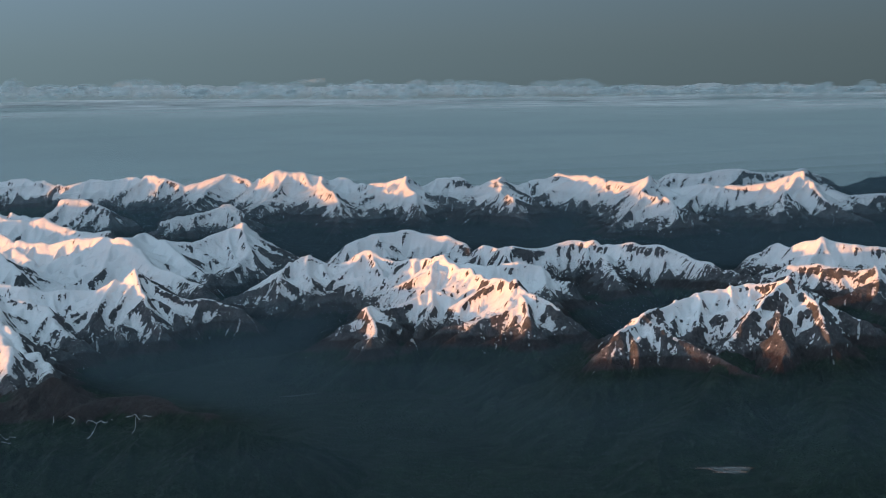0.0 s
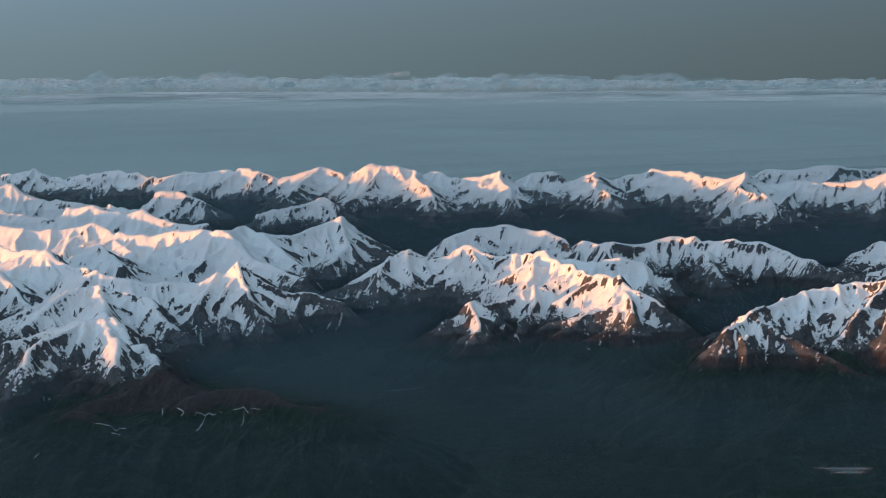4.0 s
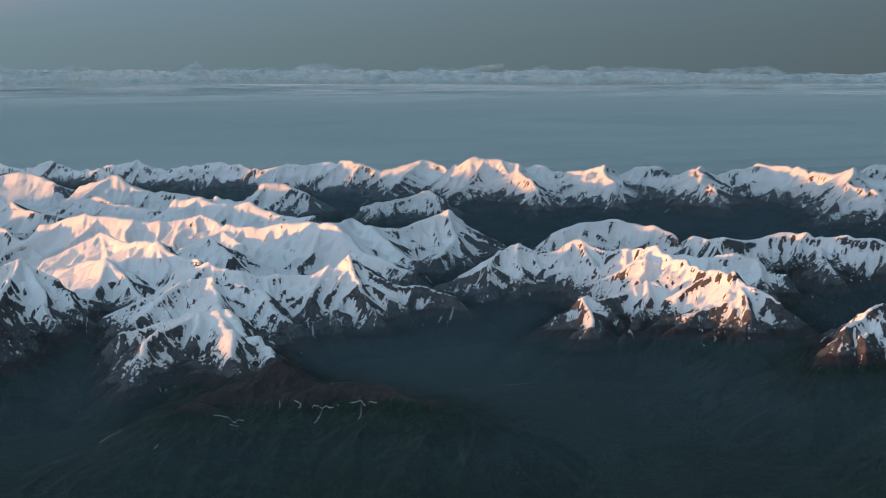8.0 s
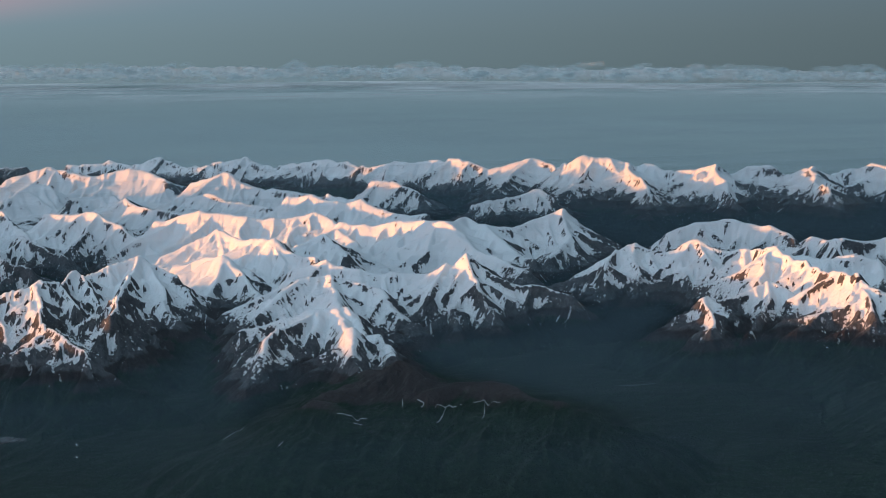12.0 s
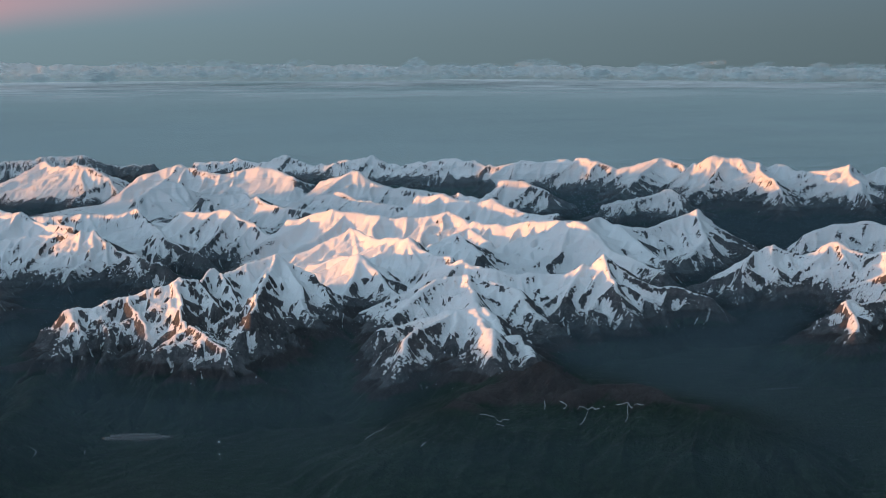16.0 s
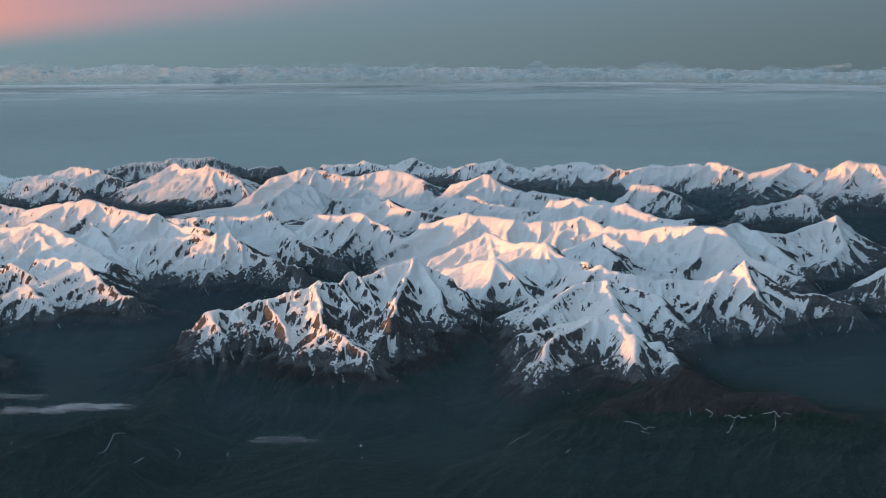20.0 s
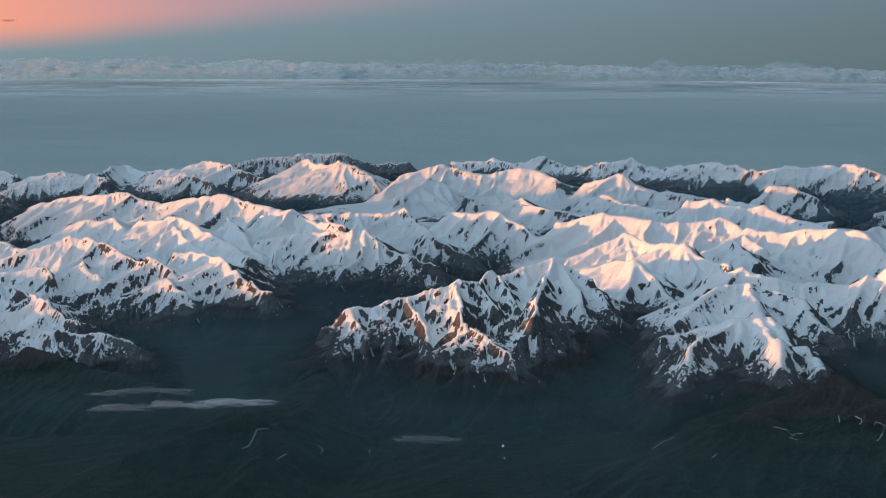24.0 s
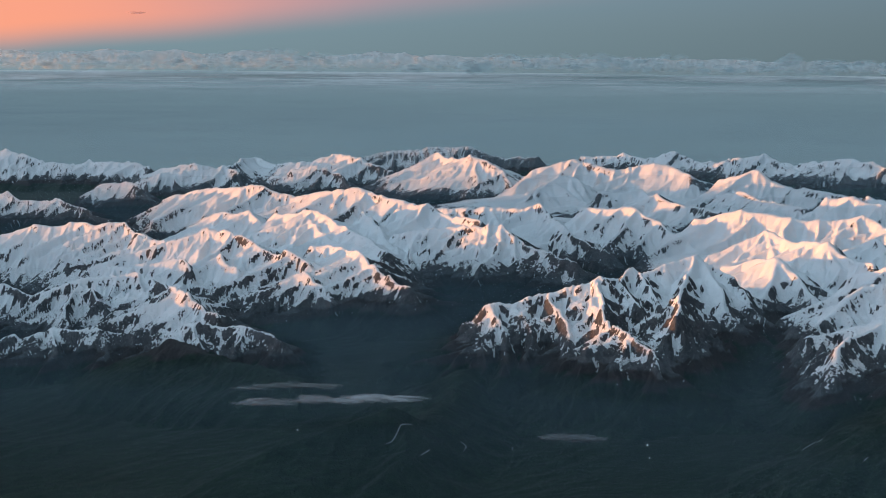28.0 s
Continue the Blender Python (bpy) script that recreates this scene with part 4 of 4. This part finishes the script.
tagged(new("unseen_shade_range", me), "unseen dark range added in the west to shade the lowlands", "hill", kind="structure")


# ---- the far plain, haze painted into its colour, rising to the cloud banks' foot ----
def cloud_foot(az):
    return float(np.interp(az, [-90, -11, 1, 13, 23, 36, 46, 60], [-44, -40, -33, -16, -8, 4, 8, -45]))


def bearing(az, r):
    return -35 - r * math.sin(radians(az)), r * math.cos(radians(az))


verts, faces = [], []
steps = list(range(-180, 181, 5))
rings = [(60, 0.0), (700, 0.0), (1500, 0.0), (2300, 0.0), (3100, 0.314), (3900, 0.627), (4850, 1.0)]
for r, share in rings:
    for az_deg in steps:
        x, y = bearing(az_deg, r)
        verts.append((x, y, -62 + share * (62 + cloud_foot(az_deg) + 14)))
n = len(steps)
for k in range(len(rings) - 1):
    for i in range(n - 1):
        faces.append((k * n + i, k * n + i + 1, (k + 1) * n + i + 1, (k + 1) * n + i))
faces.append(tuple(range(n - 1)))
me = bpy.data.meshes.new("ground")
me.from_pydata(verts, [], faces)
me.materials.append(PAINTED_HAZE)
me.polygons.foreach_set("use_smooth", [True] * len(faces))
tagged(new("ground", me), "plain reaching the horizon, coloured blue-grey for haze", "ground", kind="structure")

# ---- thin blue sheets in and above the valleys, standing in for mist and haze ----
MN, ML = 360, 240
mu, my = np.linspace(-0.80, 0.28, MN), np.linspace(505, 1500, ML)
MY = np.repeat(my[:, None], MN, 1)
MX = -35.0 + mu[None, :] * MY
LAND = sample(HEIGHT, MX, MY)
MK = (np.arange(ML - 1)[:, None] * MN + np.arange(MN - 1)[None, :]).ravel()
for above_line, dense in ((13.0, 0.3), (5.0, 0.5), (-2.5, 1.0), (-8.0, 1.0)):
    MZ = snow_line(MX, MY) + above_line + 1.2 * value_noise(MX, MY, 120.0, -above_line)
    me = bpy.data.meshes.new("valley_haze_sheet")
    me.from_pydata(np.stack([MX, MY, MZ], -1).reshape(-1, 3).tolist(), [], np.stack([MK, MK + 1, MK + MN + 1, MK + MN], 1).tolist())
    me.polygons.foreach_set("use_smooth", [True] * len(MK))
    thick = dense * np.clip((MY - 470) / 200, 0.4, 1.4) * np.clip((MZ - LAND) / 8.0, 0, 1)
    me.attributes.new("thick", "FLOAT", "POINT").data.foreach_set("value", thick.ravel().astype(np.float32))
    me.materials.append(HAZE_SHEET)
    tagged(new("valley_haze_sheet", me), "thin tinted sheet standing in for valley mist and haze", "mist", kind="stuff")

# a flat tinted sheet added to fade the distant ranges like air haze
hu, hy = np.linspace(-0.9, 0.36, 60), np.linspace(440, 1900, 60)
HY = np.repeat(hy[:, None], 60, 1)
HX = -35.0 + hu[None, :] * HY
me = bpy.data.meshes.new("far_haze_sheet")
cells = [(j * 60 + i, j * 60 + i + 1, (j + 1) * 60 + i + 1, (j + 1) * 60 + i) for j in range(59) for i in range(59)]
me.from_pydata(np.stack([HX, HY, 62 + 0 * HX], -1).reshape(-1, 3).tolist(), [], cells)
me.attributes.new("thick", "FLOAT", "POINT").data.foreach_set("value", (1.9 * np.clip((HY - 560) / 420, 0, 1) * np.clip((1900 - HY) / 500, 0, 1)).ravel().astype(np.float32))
me.materials.append(HAZE_SHEET)
tagged(new("far_haze_sheet", me), "thin tinted sheet standing in for haze before the distant ranges", "haze", kind="stuff")

# ---- cloud banks along the horizon ----
bm = bmesh.new()
bmesh.ops.create_icosphere(bm, subdivisions=2, radius=1.0)
BALL = np.array([v.co for v in bm.verts])
BALL_FACES = np.array([[v.index for v in f.verts] for f in bm.faces])
bm.free()


def puff_mesh(name, puffs, mat):
    """Lumpy puffs (centre, half-sizes) in one mesh."""
    vs, fs = [], []
    for k, (c, half) in enumerate(puffs):
        lump = 1 + 0.22 * np.sin(3.1 * BALL[:, 0] + k) * np.sin(2.7 * BALL[:, 1] - 2 * k) + 0.16 * np.sin(6.3 * BALL[:, 2] + 1.7 * k + 4 * BALL[:, 0]) + 0.10 * np.sin(11 * BALL[:, 1] + k) * np.sin(9 * BALL[:, 0])
        p = BALL * lump[:, None]
        p[:, 2] = np.where(p[:, 2] < 0, 0.45 * p[:, 2], p[:, 2])
        vs.append(np.array(c) + p * np.array(half))
        fs.append(BALL_FACES + k * len(BALL))
    me = bpy.data.meshes.new(name)
    me.from_pydata(np.concatenate(vs).tolist(), [], np.concatenate(fs).tolist())
    me.polygons.foreach_set("use_smooth", [True] * len(me.polygons))
    me.materials.append(mat)
    return me


cr = random.Random(5)


def billow(az, v, size, shift):
    """Round lumps with sharp clefts, 0 to 1, over the bearing and the height."""
    return np.abs(value_noise(az, v, size, shift))


def cloud_roll(name, az0, az1, half_depth, radius, foot, top, density, bulge, shift):
    """One stretch of a long cloud: a lumpy roll, up over its crest and down behind."""
    az = np.linspace(az0, az1, int((az1 - az0) / 0.035) + 1)
    th = np.linspace(0.0, 0.8 * math.pi, 44)
    A, T = np.meshgrid(az, th)
    low, high = foot(A), top(A)
    V = np.sin(np.minimum(T, math.pi / 2)) + np.maximum(T - math.pi / 2, 0)
    lumps = 0.55 * billow(A, V * 1.1, 0.9, shift) + 0.3 * billow(A, V * 1.1, 0.4, shift + 3) + 0.15 * billow(A, V * 1.1, 0.17, shift + 5)
    wide = 0.5 + 0.5 * value_noise(A, A * 0, 1.3, shift + 7)
    up = np.sin(T)
    grow = np.clip(up, 0, 1) ** 2
    z = low + (high - low) * up * (0.78 + bulge * grow * (0.5 * lumps + 0.28 * wide))
    r = radius - half_depth * np.cos(T) - bulge * 50.0 * lumps * up
    x, y = -35 - r * np.sin(np.radians(A)), r * np.cos(np.radians(A))
    n, m = A.shape
    quad = [(j * m + i, j * m + i + 1, (j + 1) * m + i + 1, (j + 1) * m + i) for j in range(n - 1) for i in range(m - 1)]
    me = bpy.data.meshes.new(name)
    me.from_pydata(np.stack([x, y, z], -1).reshape(-1, 3).tolist(), [], quad)
    me.polygons.foreach_set("use_smooth", [True] * len(quad))
    me.attributes.new("thick", "FLOAT", "POINT").data.foreach_set("value", density(A, up, lumps).ravel().astype(np.float32))
    me.materials.append(CLOUD)
    return new(name, me)


def over(table):
    return lambda az: np.interp(az, [-90, -11, 1, 13, 23, 35, 90], table)


FOOT, TOP = over([-44, -40, -33, -16, -8, 4, 10]), over([0, 4, 24, 42, 56, 76, 90])
for b in range(14):
    a0 = -17 + 4.0 * b
    ob = cloud_roll("cloud_bank", a0, a0 + 4.0, 110.0, 4680.0, lambda A: FOOT(A) + 8, lambda A: TOP(A) - 6, lambda A, up, l: 0.5 * np.clip(2.0 * up - 0.5, 0, 1) * (0.6 + 0.8 * l), 0.7, 0.0)
    tagged(ob, "pale lumpy cumulus bank low along the horizon", "cloud", "cloud banks")
    heads = []
    while len(heads) < 75:
        deg = cr.uniform(a0, a0 + 4.0)
        lump = 0.5 + 0.5 * float(value_noise(np.float32(deg), np.float32(0), 0.55, 4.0)) + 0.3 * float(value_noise(np.float32(deg), np.float32(0), 2.2, 9.0))
        low, high = float(FOOT(deg)) + 26, float(TOP(deg)) + 8
        size = cr.uniform(5, 13)
        px, py = bearing(deg, cr.uniform(4420, 4640))
        heads.append(((px, py, low + (high - low) * cr.random() ** 0.7 * min(1.1, 0.25 + 0.85 * lump)), (size * cr.uniform(1.1, 2.0), size, size * cr.uniform(0.55, 0.9))))
    ob = new("cloud_tower", puff_mesh("cloud_tower", heads, CUMULUS))
    tagged(ob, "ragged pale cumulus tops rising from a cloud bank", "cloud", kind="stuff")
    az_d, rr = np.meshgrid(np.linspace(a0, a0 + 4.0, 60), np.linspace(3750, 4845, 40))
    top_z = -62 + (rr - 2300) / 2550 * (76 + FOOT(az_d)) + 3.0
    x, y = -35 - rr * np.sin(np.radians(az_d)), rr * np.cos(np.radians(az_d))
    me = bpy.data.meshes.new("cloud_layer")
    cells = [(j * 60 + i, j * 60 + i + 1, (j + 1) * 60 + i + 1, (j + 1) * 60 + i) for j in range(39) for i in range(59)]
    me.from_pydata(np.stack([x, y, top_z], -1).reshape(-1, 3).tolist(), [], cells)
    me.polygons.foreach_set("use_smooth", [True] * len(cells))
    streak = 0.62 + 0.5 * value_noise(az_d + 0.004 * rr, rr / 70.0, 3.2, 5.0) + 0.35 * value_noise(az_d, rr / 25.0, 1.1, 8.0)
    thick = 0.65 * np.clip((rr - 3850) / 700, 0, 1) ** 1.3 * np.clip(streak, 0, 1)
    me.attributes.new("thick", "FLOAT", "POINT").data.foreach_set("value", thick.ravel().astype(np.float32))
    me.materials.append(CLOUD_SHEET)
    tagged(new("cloud_layer", me), "long flat pale cloud layer under the cumulus banks", "cloud", "cloud layers")
x, y = bearing(31.2, 4600)
tagged(new("small_cloud", puff_mesh("small_cloud", [((x + d, y, 152 + math.sin(d)), (11, 7, 3.0)) for d in (-10, -2, 6, 13)], WISP_DARK)), "tiny grey cloud alone in the orange sky", "cloud")

# ---- wisps in the valley ----
def wisp(points, width, text, mat=WISP, count=16):
    """A thin ragged cloud along a line of (x, y, z): a body with frayed ends and loose shreds over it."""
    puffs = []
    pts = np.array(points, float)
    for k in range(count):
        s = cr.random() ** 0.9 * (len(pts) - 1)
        i = min(int(s), len(pts) - 2)
        c = pts[i] + (pts[i + 1] - pts[i]) * (s - i)
        taper = 0.2 + 0.8 * math.sin(math.pi * (s / (len(pts) - 1)) ** 0.8) * (0.7 + 0.5 * math.sin(7.0 * s))
        puffs.append((c + np.array([cr.uniform(-2, 2), cr.uniform(-4, 4), width * cr.uniform(-0.35, 0.5) * taper]),
                      (cr.uniform(2.0, 7.0), cr.uniform(1.0, 2.4), width * max(taper, 0.15) * cr.uniform(0.12, 0.55))))
    return tagged(new("cloud_wisp", puff_mesh("cloud_wisp", puffs, mat)), text, "cloud", "valley clouds")


wisp([(-374, 576, 10.8), (-356, 576, 12.4), (-333, 576, 14.8), (-314, 576, 16.4)], 2.4, "long thin white cloud wisp over a dark valley mouth", WISP, 60)
wisp([(-362, 578, 17.2), (-353, 578, 18.0), (-343, 578, 17.6)], 0.9, "faint short cloud wisp above a longer one", WISP_FAINT, 26)
wisp([(-377, 577, 15.6), (-366, 577, 16.4)], 0.7, "faint torn shred of cloud beside a longer wisp", WISP_FAINT, 14)
wisp([(-279, 610, -0.3), (-272, 610, 0.0), (-265, 610, 0.2)], 1.0, "small thin cloud wisp over dark forest", WISP, 26)
wisp([(56, 509, 17.0), (60, 509, 17.2), (64, 509, 17.1)], 0.14, "narrow faint cloud wisp over dark lowland", WISP_FAINT, 5)

# ---- small things on the lower slopes ----
def ground_at(x, y):
    """The height of the land at a place."""
    u = (((x + 35.0) / y) - fan_u[0]) / (fan_u[1] - fan_u[0])
    v = float(np.interp(y, fan_y, np.arange(LINES)))
    i, j = int(min(max(u, 0), COLS - 2)), int(min(max(v, 0), LINES - 2))
    fu, fv = u - i, v - j
    return float((FZ[j, i] * (1 - fu) + FZ[j, i + 1] * fu) * (1 - fv) + (FZ[j + 1, i] * (1 - fu) + FZ[j + 1, i + 1] * fu) * fv)


def strip(name, points, width, mat):
    """A ragged strip laid along a line on the ground, with a rim that goes into it."""
    line = resample(np.array([(x, y, 0.0) for x, y in points]), 0.7)
    vs, fs = [], []
    for k, p in enumerate(line):
        q = line[min(k + 1, len(line) - 1)] - line[max(k - 1, 0)]
        side = np.array([-q[1], q[0]]) / (np.hypot(q[0], q[1]) + 1e-6)
        w = width * (0.25 + 0.75 * math.sin(math.pi * (k + 0.6) / (len(line) + 0.2))) * (0.7 + 0.5 * float(value_noise(np.float32(p[0]), np.float32(p[1]), 2.3)))
        w = max(w, 0.05)
        bend = 0.5 * float(value_noise(np.float32(p[0]), np.float32(p[1]), 5.0, 8.0))
        for s, lift in ((-1.2, -0.3), (-0.6, 0.16), (0.6, 0.16), (1.2, -0.3)):
            x, y = p[:2] + side * (s * w + bend)
            vs.append((x, y, ground_at(x, y) + lift))
        if k:
            b = 4 * k
            fs += [(b - 4 + i, b - 3 + i, b + 1 + i, b + i) for i in range(3)]
    me = bpy.data.meshes.new(name)
    me.from_pydata(vs, [], fs)
    me.polygons.foreach_set("use_smooth", [True] * len(fs))
    me.materials.append(mat)
    return new(name, me)


def snow_gully(*points):
    tagged(strip("snow_gully", points, 0.2, GULLY), "narrow streak of old snow in a dark gully", "snow patch", "snow gullies")


snow_gully((-130.4, 655.6), (-130.7, 650.4), (-131.5, 644.8))
snow_gully((-116.6, 652.8), (-115.6, 647.5), (-116.2, 641.4))
snow_gully((-201.9, 661.4), (-203.6, 657.0), (-206.4, 651.5))
snow_gully((-165.4, 645.4), (-161.2, 647.7), (-155.9, 649.1))
snow_gully((-181.0, 631.9), (-182.3, 630.0))
snow_gully((-347.3, 649.5), (-349.1, 644.3), (-349.6, 640.3), (-350.6, 634.4))
snow_gully((-329.0, 651.2), (-326.6, 650.6), (-326.1, 647.0))
snow_gully((-315.2, 668.5), (-314.6, 664.6))
snow_gully((-133.6, 654.2), (-128.7, 656.6), (-124.1, 653.3))
snow_gully((-120.6, 654.2), (-116.2, 653.2), (-111.1, 651.8))
snow_gully((-145.9, 661.9), (-144.9, 658.5), (-145.1, 655.4))
snow_gully((-140.4, 658.3), (-137.4, 655.7), (-138.1, 654.0))
snow_gully((-159.6, 642.7), (-157.2, 645.9))
snow_gully((-334.3, 635.1), (-335.9, 630.8))

tagged(strip("river_bed", [(-77.2, 741.0), (-74.2, 738.4), (-70.1, 737.8), (-63.1, 738.7)], 1.3, GRAVEL), "pale gravel river bed in the dark valley", "river", kind="structure")


def valley_lamp(x, y, size=1.0):
    """A lamp on a short pole beside a hut, far down in the valley."""
    z = ground_at(x, y)
    lamp = tagged(new("valley_lamp"), "tiny white lamp shining on dark valley ground", "lamp", "valley lamps")
    lamp.location = (x, y, z)
    for name, z0, z1, r0, r1, mat in (("pole", -0.2, 0.7, 0.05, 0.04, POLE), ("lamp_head", 0.7, 1.05, 0.34, 0.22, GLOW)):
        bm = bmesh.new()
        bmesh.ops.create_cone(bm, cap_ends=True, segments=10, radius1=r0 * size, radius2=r1 * size, depth=z1 - z0)
        bmesh.ops.translate(bm, verts=bm.verts, vec=(0, 0, (z0 + z1) / 2))
        me = bpy.data.meshes.new(name)
        bm.to_mesh(me)
        bm.free()
        me.materials.append(mat)
        new(name, me).parent = lamp


POLE = plain_material("lamp_pole", (0.05, 0.05, 0.05), (0.08, 0.08, 0.08), 3.0)
GLOW, gt, gb, _ = material("lamp_glow")
gb.inputs["Emission Color"].default_value = (1.0, 0.97, 0.9, 1.0)
gb.inputs["Emission Strength"].default_value = 2.5
valley_lamp(-265.9, 672.0, 0.7)
valley_lamp(-261.3, 658.6, 0.3)
valley_lamp(-402.8, 669.3, 0.28)
